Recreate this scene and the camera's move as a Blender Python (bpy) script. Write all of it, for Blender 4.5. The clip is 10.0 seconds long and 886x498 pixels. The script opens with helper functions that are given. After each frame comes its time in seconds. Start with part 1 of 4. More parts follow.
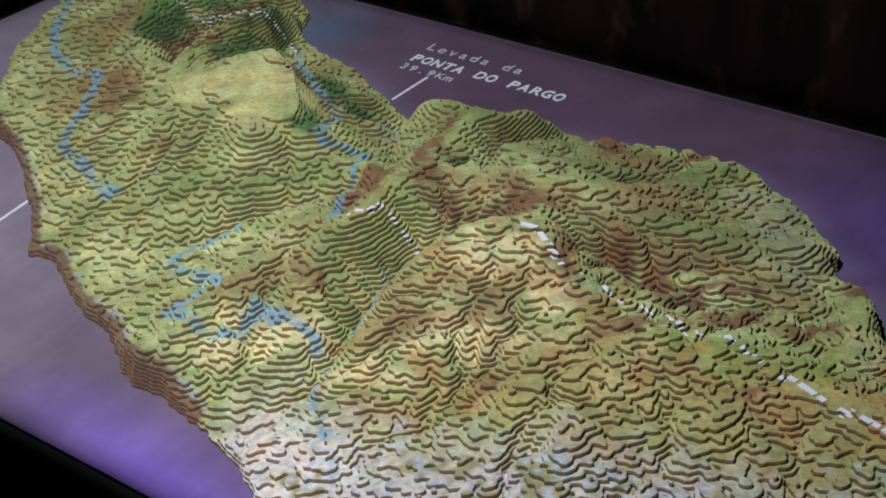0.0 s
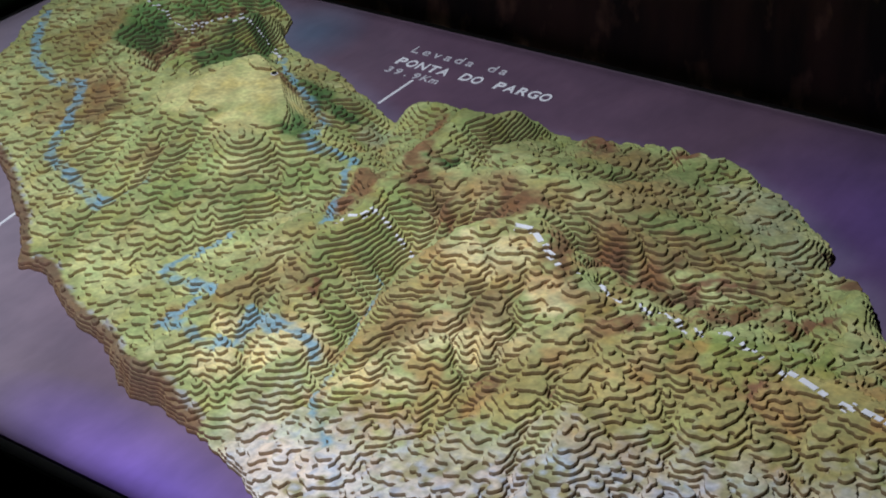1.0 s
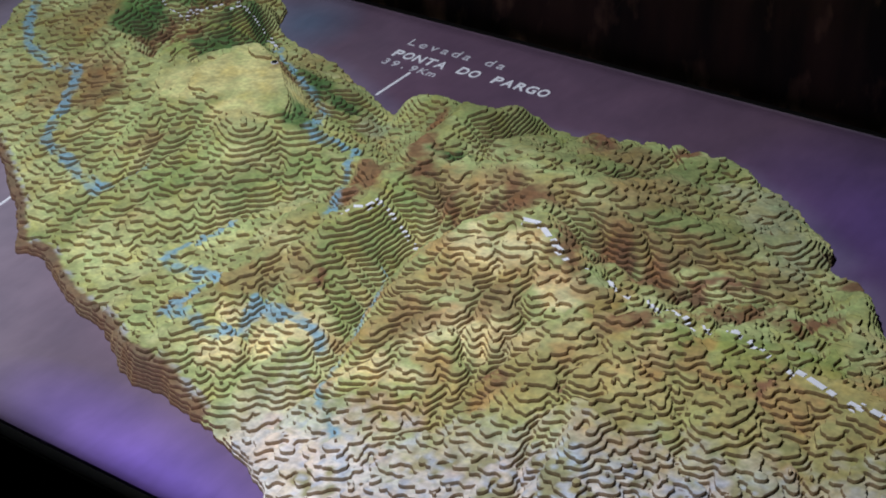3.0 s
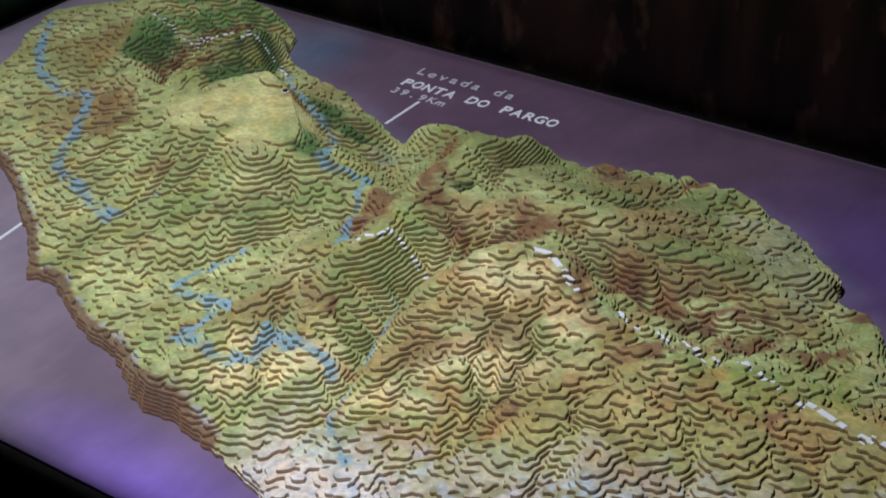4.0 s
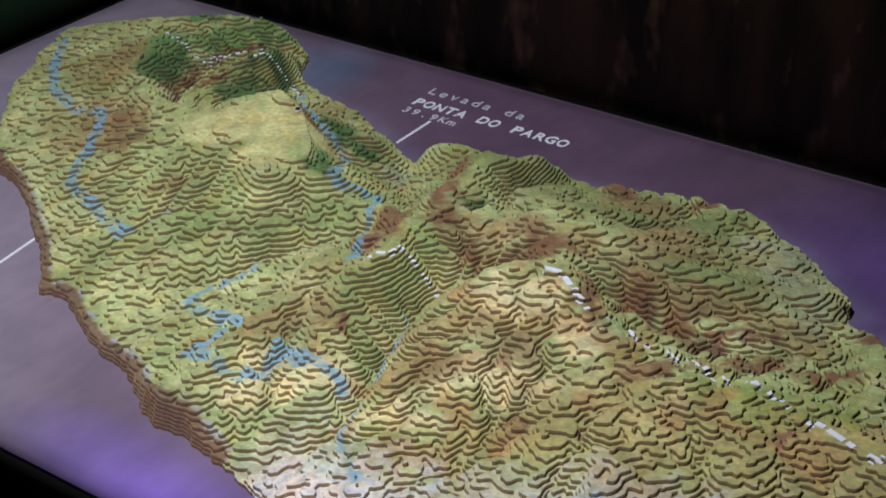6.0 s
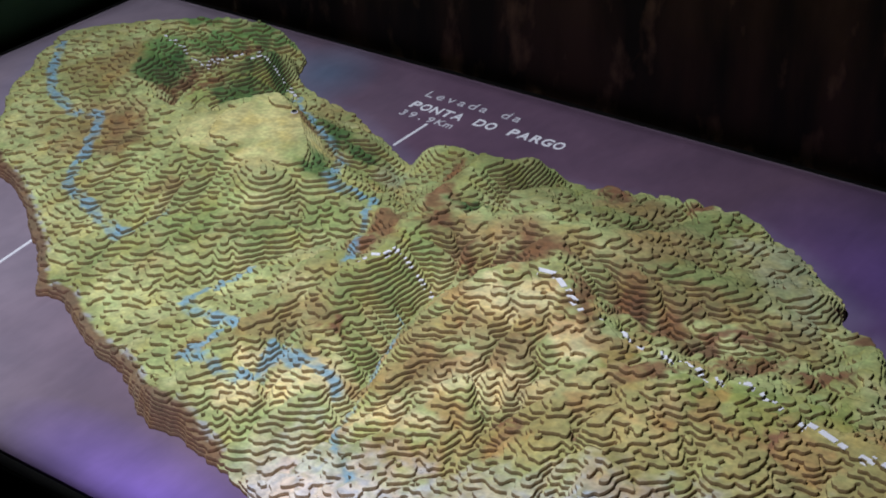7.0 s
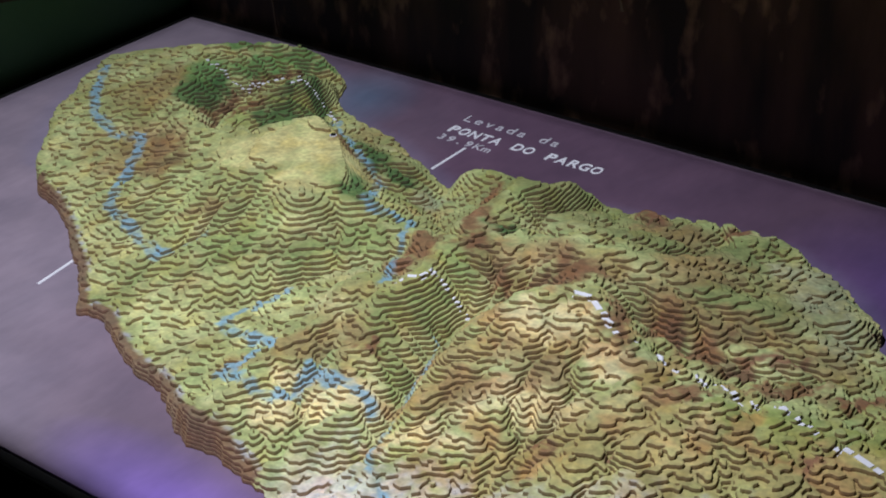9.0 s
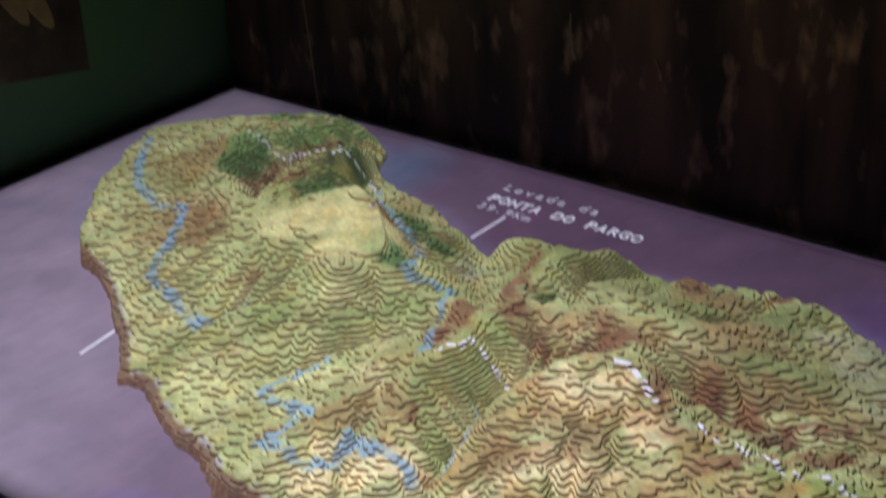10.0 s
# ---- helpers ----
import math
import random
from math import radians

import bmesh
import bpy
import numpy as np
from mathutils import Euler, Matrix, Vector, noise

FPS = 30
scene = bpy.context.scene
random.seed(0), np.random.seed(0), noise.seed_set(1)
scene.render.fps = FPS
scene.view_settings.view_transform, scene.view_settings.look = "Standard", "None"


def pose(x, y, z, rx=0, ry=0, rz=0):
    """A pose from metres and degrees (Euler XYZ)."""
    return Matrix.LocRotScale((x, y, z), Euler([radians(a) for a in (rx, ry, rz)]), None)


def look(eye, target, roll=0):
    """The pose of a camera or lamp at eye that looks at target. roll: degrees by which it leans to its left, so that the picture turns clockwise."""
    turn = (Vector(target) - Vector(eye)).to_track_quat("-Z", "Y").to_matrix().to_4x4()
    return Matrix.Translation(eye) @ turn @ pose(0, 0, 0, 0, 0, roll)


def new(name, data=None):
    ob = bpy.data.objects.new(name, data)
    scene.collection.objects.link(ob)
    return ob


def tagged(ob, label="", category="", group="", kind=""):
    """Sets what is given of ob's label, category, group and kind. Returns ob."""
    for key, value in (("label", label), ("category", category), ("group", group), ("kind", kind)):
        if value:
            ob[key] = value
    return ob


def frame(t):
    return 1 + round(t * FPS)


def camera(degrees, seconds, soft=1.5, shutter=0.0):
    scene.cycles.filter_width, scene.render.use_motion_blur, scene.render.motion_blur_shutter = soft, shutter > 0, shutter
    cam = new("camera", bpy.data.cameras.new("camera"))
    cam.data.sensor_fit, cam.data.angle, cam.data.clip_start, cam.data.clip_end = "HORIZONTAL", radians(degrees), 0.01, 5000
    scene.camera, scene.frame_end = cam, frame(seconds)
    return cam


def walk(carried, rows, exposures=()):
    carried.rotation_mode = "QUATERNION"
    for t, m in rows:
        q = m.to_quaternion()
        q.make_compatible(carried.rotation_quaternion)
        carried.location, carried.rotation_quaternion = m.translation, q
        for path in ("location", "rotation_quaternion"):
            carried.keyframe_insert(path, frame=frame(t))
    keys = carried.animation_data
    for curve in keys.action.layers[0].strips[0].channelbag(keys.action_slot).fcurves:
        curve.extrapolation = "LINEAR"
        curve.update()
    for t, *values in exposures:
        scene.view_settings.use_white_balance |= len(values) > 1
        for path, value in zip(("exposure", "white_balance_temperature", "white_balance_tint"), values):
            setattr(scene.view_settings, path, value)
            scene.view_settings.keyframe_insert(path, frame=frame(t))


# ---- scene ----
cam = camera(32.7, 10.0, soft=1.8, shutter=0.5)
PATH = [
    (0, (1.898, -0.665, 1.687), (0.854, 0.66, 0.613), -3.3),
    (0.5, (1.888, -0.669, 1.688), (0.868, 0.675, 0.613), -3.4),
    (1, (1.876, -0.676, 1.688), (0.862, 0.671, 0.614), -3.9),
    (1.5, (1.868, -0.682, 1.683), (0.862, 0.674, 0.611), -3.6),
    (2, (1.854, -0.69, 1.683), (0.867, 0.677, 0.609), -3.1),
    (3.5, (1.829, -0.709, 1.689), (0.863, 0.673, 0.613), -1.3),
    (4, (1.826, -0.713, 1.693), (0.85, 0.679, 0.64), -1.3),
    (4.5, (1.822, -0.717, 1.697), (0.842, 0.684, 0.659), -1.6),
    (5, (1.82, -0.72, 1.693), (0.84, 0.685, 0.662), -1.2),
    (5.5, (1.822, -0.722, 1.693), (0.833, 0.679, 0.663), -1.0),
    (7, (1.838, -0.723, 1.693), (0.841, 0.678, 0.67), -1.0),
    (7.5, (1.837, -0.724, 1.698), (0.838, 0.679, 0.681), -0.6),
    (8, (1.843, -0.725, 1.694), (0.834, 0.683, 0.694), -0.3),
    (8.5, (1.844, -0.726, 1.691), (0.82, 0.674, 0.696), -0.3),
    (9, (1.848, -0.728, 1.692), (0.797, 0.656, 0.702), -1.5),
    (9.5, (1.854, -0.722, 1.688), (0.782, 0.637, 0.686), -2.0),
    (10, (1.854, -0.725, 1.691), (0.731, 0.66, 0.784), -2.6),
]
# light changes of the film: the projector beats against the shutter every other tenth of a second
def stops(t):
    return float(np.interp(t, (0, 4, 8, 9, 10), (-0.22, -0.20, -0.12, -0.06, 0.10)))


def tint(t, odd):
    return float(np.interp(t, (0, 9, 10), (-23, -17, -12) if odd else (6, 11, 20)))


BEAT = [(k / 10, stops(k / 10) + (0.14 if k % 2 else 0.0), 5520 if k % 2 else 6040, tint(k / 10, k % 2)) for k in range(101)]
walk(cam, [(t, look(eye, target, roll)) for t, eye, target, roll in PATH], BEAT)

# ---- world and light ----
world = bpy.data.worlds.new("dim_room")
scene.world = world
world.use_nodes = True
world.node_tree.nodes["Background"].inputs[0].default_value = (0.55, 0.6, 0.7, 1)
world.node_tree.nodes["Background"].inputs[1].default_value = 0.004

LAMP = Vector((1.0, -0.25, 2.62))     # lens of the ceiling projector
lamp = bpy.data.lights.new("projector_beam", "SPOT")
lamp.energy, lamp.color = 150, (0.95, 0.95, 1.0)
lamp.spot_size, lamp.spot_blend, lamp.shadow_soft_size = radians(104), 1.0, 0.0015
new("projector_beam", lamp).matrix_world = look(LAMP, (0.62, 0.02, 0.75))


# ---- materials ----
def nodes_of(name, rough, metal=0.0):
    m = bpy.data.materials.new(name)
    m.use_nodes = True
    tree = m.node_tree
    shade = tree.nodes["Principled BSDF"]
    shade.inputs["Roughness"].default_value = rough
    shade.inputs["Metallic"].default_value = metal
    return m, tree, shade


def grain(tree, size, detail=3.0, stretch=(1, 1, 1)):
    """Noise at a true size in metres, in the world's axes."""
    place = tree.nodes.new("ShaderNodeNewGeometry")
    scale = tree.nodes.new("ShaderNodeVectorMath")
    scale.operation = "MULTIPLY"
    scale.inputs[1].default_value = stretch
    tree.links.new(place.outputs["Position"], scale.inputs[0])
    n = tree.nodes.new("ShaderNodeTexNoise")
    n.inputs["Scale"].default_value = 1 / size
    n.inputs["Detail"].default_value = detail
    tree.links.new(scale.outputs[0], n.inputs["Vector"])
    return n.outputs["Fac"]


def ramp(tree, value, *stops):
    r = tree.nodes.new("ShaderNodeValToRGB")
    while len(r.color_ramp.elements) < len(stops):
        r.color_ramp.elements.new(0.5)
    for e, (at, colour) in zip(r.color_ramp.elements, stops):
        e.position, e.color = at, (*colour, 1)
    tree.links.new(value, r.inputs[0])
    return r.outputs[0]


def mixed(tree, kind, fac, a, b):
    m = tree.nodes.new("ShaderNodeMix")
    m.data_type, m.blend_type = "RGBA", kind
    for socket, value in ((m.inputs[0], fac), (m.inputs[6], a), (m.inputs[7], b)):
        if isinstance(value, (int, float)):
            socket.default_value = value
        elif isinstance(value, tuple):
            socket.default_value = (*value, 1)
        else:
            tree.links.new(value, socket)
    return m.outputs[2]


def bumped(tree, shade, value, strength, distance):
    b = tree.nodes.new("ShaderNodeBump")
    b.inputs["Strength"].default_value, b.inputs["Distance"].default_value = strength, distance
    tree.links.new(value, b.inputs["Height"])
    tree.links.new(b.outputs[0], shade.inputs["Normal"])


def plain(name, dark, light, rough, size=0.05, bump=0.1, metal=0.0, stretch=(1, 1, 1)):
    m, tree, shade = nodes_of(name, rough, metal)
    n = grain(tree, size, 5.0, stretch)
    tree.links.new(ramp(tree, n, (0.3, dark), (0.7, light)), shade.inputs["Base Color"])
    bumped(tree, shade, grain(tree, size / 12, 2.0), bump, size / 50)
    return m


def map_colour(tree, layer="map"):
    a = tree.nodes.new("ShaderNodeAttribute")
    a.attribute_name = layer
    return a.outputs["Color"]


def map_material(name, rough, layer):
    """Board with the projected map's light put into its face colour, or a tint of it on its cut edge."""
    m, tree, shade = nodes_of(name, rough)
    fine = ramp(tree, grain(tree, 0.006, 4.0), (0.3, (0.76, 0.76, 0.77)), (0.7, (1.18, 1.18, 1.16)))
    wide = ramp(tree, grain(tree, 0.05, 3.0), (0.3, (0.88, 0.86, 0.84)), (0.7, (1.08, 1.08, 1.08)))
    patch = ramp(tree, grain(tree, 0.03, 3.0), (0.34, (1.05, 0.99, 0.86)), (0.5, (1.0, 1.0, 1.0)), (0.66, (0.93, 1.02, 0.99)))
    colour = mixed(tree, "MULTIPLY", 1.0, mixed(tree, "MULTIPLY", 1.0, mixed(tree, "MULTIPLY", 1.0, map_colour(tree, layer), fine), wide), patch)
    tree.links.new(colour, shade.inputs["Base Color"])
    bumped(tree, shade, grain(tree, 0.003, 3.0), 0.35, 0.0006)
    return m


MAP_TOP = map_material("projected_map_face", 0.75, "map")
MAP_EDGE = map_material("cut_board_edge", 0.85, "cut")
m, tree, shade = nodes_of("projected_sea", 0.55)
sea = mixed(tree, "MULTIPLY", 1.0, map_colour(tree), ramp(tree, grain(tree, 0.09, 6.0), (0.3, (0.84, 0.85, 0.88)), (0.7, (1.12, 1.1, 1.1))))
sea = mixed(tree, "MULTIPLY", 1.0, sea, ramp(tree, grain(tree, 0.012, 4.0, (1, 0.35, 1)), (0.3, (0.94, 0.94, 0.94)), (0.7, (1.05, 1.05, 1.05))))
tree.links.new(sea, shade.inputs["Base Color"])
SEA = m
# projected white light of lines and lettering, as surface colour
WHITE = plain("white_projected_line", (0.80, 0.80, 0.86), (0.95, 0.95, 1.0), 0.6, 0.01, 0.02)
CAPTION = plain("pale_caption_light", (0.55, 0.53, 0.60), (0.74, 0.73, 0.78), 0.6, 0.01, 0.02)
BLACK = plain("black_lacquer", (0.006, 0.006, 0.006), (0.012, 0.011, 0.01), 0.6, 0.05)
GREEN = plain("dark_green_wall_paint", (0.075, 0.18, 0.088), (0.1, 0.215, 0.108), 0.85, 0.4, 0.15)
PLASTER = plain("dark_plaster", (0.02, 0.02, 0.02), (0.032, 0.03, 0.03), 0.9, 0.5, 0.1)
CARPET = plain("dark_floor", (0.012, 0.011, 0.01), (0.02, 0.019, 0.018), 0.9, 0.3, 0.2)
OCHRE = plain("ochre_print", (0.24, 0.165, 0.075), (0.36, 0.25, 0.11), 0.6, 0.03)
HOUSING = plain("black_plastic", (0.01, 0.01, 0.01), (0.015, 0.015, 0.015), 0.5, 0.05)
BLADE = plain("dry_stalk_print", (0.22, 0.16, 0.11), (0.4, 0.3, 0.2), 0.7, 0.03)

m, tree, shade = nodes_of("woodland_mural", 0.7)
trunks = ramp(tree, grain(tree, 0.09, 6.0, (1, 1, 0.22)), (0.38, (0.02, 0.0125, 0.0095)), (0.66, (0.155, 0.088, 0.06)))
litter = ramp(tree, grain(tree, 0.035, 5.0, (1, 1, 0.45)), (0.56, (0, 0, 0)), (0.78, (0.42, 0.27, 0.17)))
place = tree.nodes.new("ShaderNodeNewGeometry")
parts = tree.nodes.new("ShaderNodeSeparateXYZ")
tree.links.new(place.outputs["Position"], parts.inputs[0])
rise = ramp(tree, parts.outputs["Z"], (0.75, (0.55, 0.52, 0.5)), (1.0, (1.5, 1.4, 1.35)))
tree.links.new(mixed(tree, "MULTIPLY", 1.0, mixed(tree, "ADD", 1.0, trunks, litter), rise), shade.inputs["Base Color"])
MURAL = m
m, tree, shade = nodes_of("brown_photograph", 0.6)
tree.links.new(ramp(tree, grain(tree, 0.07, 6.0), (0.35, (0.016, 0.01, 0.008)), (0.6, (0.06, 0.036, 0.025)), (0.8, (0.2, 0.14, 0.11))), shade.inputs["Base Color"])
PHOTO = m


# ---- relief terrain: coast, ridges and streams of the island, metres above the table ----
TOP = 0.75            # table top
CELL = 0.002          # grid of the finished relief
STEP = 0.0048         # thickness of one contour board
COAST_SOUTH = [(0.034, 0.776), (0.063, 0.695), (0.102, 0.616), (0.142, 0.557), (0.185, 0.508), (0.24, 0.446), (0.305, 0.396),
               (0.357, 0.382), (0.418, 0.348), (0.47, 0.312), (0.509, 0.288), (0.555, 0.246), (0.584, 0.22), (0.604, 0.226),
               (0.632, 0.222), (0.653, 0.207), (0.704, 0.182), (0.742, 0.168), (0.774, 0.163), (0.806, 0.147), (0.835, 0.128), (0.857, 0.115),
               (0.882, 0.110), (0.914, 0.113), (0.948, 0.104), (0.979, 0.099), (1.008, 0.088), (1.033, 0.08), (1.056, 0.073), (1.094, 0.05)]
COAST_EAST = [(1.2, 0.03), (1.4, 0.045), (1.6, 0.06), (1.85, 0.09), (2.08, 0.15), (2.2, 0.27), (2.12, 0.42), (1.9, 0.5),
              (1.7, 0.51), (1.56, 0.53), (1.5, 0.56), (1.475, 0.59), (1.45, 0.64), (1.43, 0.655), (1.41, 0.653)]
COAST_NORTH = [(1.386, 0.671), (1.389, 0.70), (1.349, 0.729), (1.312, 0.764), (1.268, 0.792), (1.245, 0.795), (1.215, 0.816),
               (1.17, 0.816), (1.12, 0.81), (1.06, 0.805), (1.012, 0.79), (0.965, 0.782), (0.9, 0.775), (0.855, 0.768),
               (0.82, 0.765), (0.785, 0.752), (0.765, 0.718), (0.722, 0.738), (0.668, 0.765), (0.608, 0.792), (0.53, 0.812),
               (0.456, 0.852), (0.428, 0.915), (0.372, 0.946), (0.28, 0.95), (0.172, 0.915), (0.098, 0.862), (0.05, 0.822)]
COAST = COAST_SOUTH + COAST_EAST + COAST_NORTH

LINES = []


def ridge(*points):
    """A crest of the island, as x, y in metres and height in millimetres."""
    LINES.append(points)


def stream(*points):
    """The bed of a stream, given like a crest."""
    LINES.append(points)


# the western head and its caldera
ridge((0.31, 0.615, 59), (0.328, 0.66, 70), (0.27, 0.75, 66), (0.215, 0.80, 58), (0.265, 0.855, 56), (0.335, 0.90, 48), (0.385, 0.912, 34))
ridge((0.215, 0.80, 58), (0.16, 0.787, 45), (0.10, 0.78, 28))
ridge((0.31, 0.615, 59), (0.318, 0.535, 32), (0.30, 0.44, 16))
ridge((0.50, 0.585, 72), (0.455, 0.612, 61), (0.442, 0.66, 64), (0.45, 0.71, 68), (0.464, 0.765, 71), (0.452, 0.82, 48), (0.432, 0.87, 20))
ridge((0.335, 0.63, 66), (0.39, 0.595, 67), (0.44, 0.57, 70), (0.475, 0.55, 71))
stream((0.44, 0.595, 52), (0.412, 0.635, 36), (0.392, 0.69, 25), (0.382, 0.75, 17), (0.39, 0.82, 12), (0.415, 0.87, 9), (0.435, 0.895, 8))
stream((0.535, 0.635, 62), (0.525, 0.69, 42), (0.49, 0.77, 22), (0.465, 0.84, 10))
# the high plateau
ridge((0.475, 0.55, 70), (0.53, 0.545, 80), (0.587, 0.473, 87), (0.66, 0.487, 97), (0.71, 0.463, 100), (0.744, 0.447, 104), (0.765, 0.48, 92), (0.80, 0.505, 94))
ridge((0.53, 0.575, 80), (0.56, 0.612, 86), (0.605, 0.635, 100), (0.654, 0.607, 101), (0.70, 0.565, 99), (0.74, 0.52, 97))
ridge((0.61, 0.54, 100), (0.66, 0.56, 101))
stream((0.56, 0.50, 75), (0.485, 0.45, 57), (0.43, 0.40, 30), (0.40, 0.37, 8))
# the northern ridge behind the plateau
ridge((0.605, 0.635, 98), (0.63, 0.655, 68), (0.68, 0.668, 53), (0.735, 0.68, 42), (0.75, 0.70, 22))
ridge((0.605, 0.635, 98), (0.592, 0.675, 54), (0.57, 0.74, 22))
stream((0.668, 0.635, 72), (0.72, 0.605, 54), (0.78, 0.60, 36), (0.795, 0.65, 20), (0.768, 0.712, 8))
# the main crest and the northern hills
ridge((0.80, 0.505, 94), (0.833, 0.513, 68), (0.865, 0.492, 72), (0.91, 0.468, 86), (0.952, 0.445, 98), (0.957, 0.496, 97), (1.004, 0.53, 90), (1.04, 0.52, 98), (1.068, 0.52, 110), (1.11, 0.524, 112), (1.145, 0.54, 106), (1.17, 0.565, 96))
ridge((1.11, 0.524, 112), (1.123, 0.482, 113), (1.15, 0.452, 116), (1.167, 0.43, 121))
ridge((0.783, 0.712, 30), (0.80, 0.705, 40), (0.828, 0.703, 52), (0.862, 0.71, 51), (0.882, 0.722, 40))
ridge((0.957, 0.496, 97), (0.942, 0.517, 97), (0.935, 0.56, 94), (0.933, 0.60, 92), (0.92, 0.65, 85), (0.912, 0.672, 76), (0.89, 0.69, 56), (0.862, 0.70, 50))
ridge((0.92, 0.65, 85), (0.953, 0.66, 80), (0.956, 0.716, 66), (0.968, 0.755, 36))
ridge((1.079, 0.581, 97), (1.035, 0.605, 86), (1.0, 0.66, 60), (0.985, 0.72, 40))
stream((0.905, 0.53, 70), (0.875, 0.555, 50), (0.845, 0.58, 40), (0.82, 0.61, 28), (0.795, 0.65, 20))
stream((1.02, 0.565, 80), (0.985, 0.59, 72), (0.968, 0.632, 66), (0.975, 0.68, 50), (0.985, 0.76, 14))
stream((0.925, 0.685, 62), (0.915, 0.72, 34), (0.905, 0.765, 12))
stream((0.895, 0.62, 62), (0.86, 0.635, 40), (0.82, 0.645, 26))
ridge((1.068, 0.52, 110), (1.079, 0.581, 97), (1.105, 0.658, 66), (1.09, 0.70, 50), (1.045, 0.748, 39))
ridge((1.105, 0.658, 66), (1.125, 0.70, 50), (1.13, 0.765, 36))
stream((1.045, 0.635, 64), (1.037, 0.665, 52), (1.03, 0.72, 36), (1.02, 0.78, 10))
ridge((1.17, 0.565, 96), (1.19, 0.62, 72), (1.185, 0.70, 43), (1.19, 0.765, 36))
ridge((1.09, 0.775, 28), (1.14, 0.785, 31), (1.2, 0.788, 30), (1.232, 0.785, 29), (1.25, 0.765, 21))
stream((1.14, 0.62, 70), (1.155, 0.70, 42), (1.162, 0.75, 32))
ridge((1.17, 0.565, 96), (1.232, 0.568, 80), (1.29, 0.585, 64), (1.345, 0.615, 42), (1.36, 0.662, 41), (1.378, 0.683, 22))
ridge((1.15, 0.53, 103), (1.19, 0.515, 90), (1.232, 0.51, 79))
ridge((1.285, 0.69, 30), (1.293, 0.73, 24), (1.28, 0.77, 18))
stream((1.25, 0.62, 52), (1.268, 0.70, 30), (1.268, 0.767, 17), (1.26, 0.795, 5))
# the deep eastern valley and the ridge beyond it
stream((1.172, 0.488, 92), (1.195, 0.472, 74), (1.249, 0.474, 57), (1.304, 0.49, 47), (1.36, 0.52, 38), (1.395, 0.575, 28), (1.405, 0.63, 12))
stream((1.262, 0.425, 82), (1.29, 0.43, 66), (1.315, 0.455, 54), (1.345, 0.50, 42))
ridge((1.167, 0.43, 121), (1.216, 0.395, 108), (1.245, 0.385, 104), (1.284, 0.352, 94), (1.326, 0.36, 99), (1.37, 0.36, 91), (1.40, 0.385, 80), (1.45, 0.39, 69), (1.508, 0.391, 70), (1.64, 0.35, 80), (1.8, 0.32, 86), (2.0, 0.3, 50), (2.12, 0.29, 20))
ridge((1.508, 0.391, 70), (1.505, 0.458, 47), (1.47, 0.54, 42), (1.45, 0.605, 34))
stream((1.43, 0.46, 52), (1.42, 0.52, 34), (1.418, 0.60, 14))
# the southern slopes
ridge((1.167, 0.43, 121), (1.125, 0.418, 116), (1.09, 0.388, 112), (1.07, 0.345, 86), (1.064, 0.28, 64), (1.07, 0.235, 54))
ridge((1.167, 0.43, 119), (1.14, 0.38, 110), (1.094, 0.357, 103))
ridge((1.14, 0.38, 110), (1.145, 0.322, 88), (1.15, 0.245, 69), (1.13, 0.18, 42), (1.12, 0.10, 24))
stream((1.09, 0.462, 92), (1.055, 0.445, 70), (1.015, 0.415, 56), (1.02, 0.341, 46), (1.04, 0.27, 41), (1.052, 0.205, 33), (1.055, 0.165, 25), (1.03, 0.125, 13), (0.99, 0.103, 5))
ridge((0.952, 0.445, 98), (0.975, 0.385, 102), (0.955, 0.336, 91), (0.968, 0.30, 73), (0.97, 0.25, 62), (1.0, 0.235, 60))
ridge((0.952, 0.445, 98), (0.925, 0.40, 84), (0.893, 0.345, 81), (0.91, 0.28, 64), (0.889, 0.214, 61), (0.905, 0.14, 43))
stream((0.935, 0.29, 66), (0.95, 0.21, 45), (0.975, 0.15, 28), (0.97, 0.11, 8))
stream((0.885, 0.455, 61), (0.85, 0.42, 56), (0.81, 0.375, 47), (0.786, 0.324, 38), (0.743, 0.265, 29), (0.69, 0.215, 14))
ridge((0.80, 0.505, 94), (0.79, 0.45, 74), (0.792, 0.40, 67), (0.762, 0.355, 56), (0.69, 0.30, 38), (0.63, 0.25, 20))
ridge((0.744, 0.447, 104), (0.752, 0.412, 79), (0.715, 0.37, 60), (0.66, 0.31, 38))
stream((0.68, 0.445, 80), (0.641, 0.383, 52), (0.60, 0.31, 32), (0.58, 0.25, 12))
ridge((0.587, 0.473, 86), (0.602, 0.427, 77), (0.58, 0.375, 46), (0.555, 0.32, 28), (0.55, 0.27, 17))
ridge((1.0, 0.235, 60), (1.025, 0.198, 51), (1.008, 0.165, 34), (0.985, 0.135, 22))
# sea cliffs of the southern shore
ridge((0.60, 0.245, 12), (0.70, 0.205, 15), (0.78, 0.18, 20), (0.835, 0.158, 28), (0.872, 0.142, 38), (0.905, 0.14, 45), (0.94, 0.128, 28), (1.0, 0.108, 12))
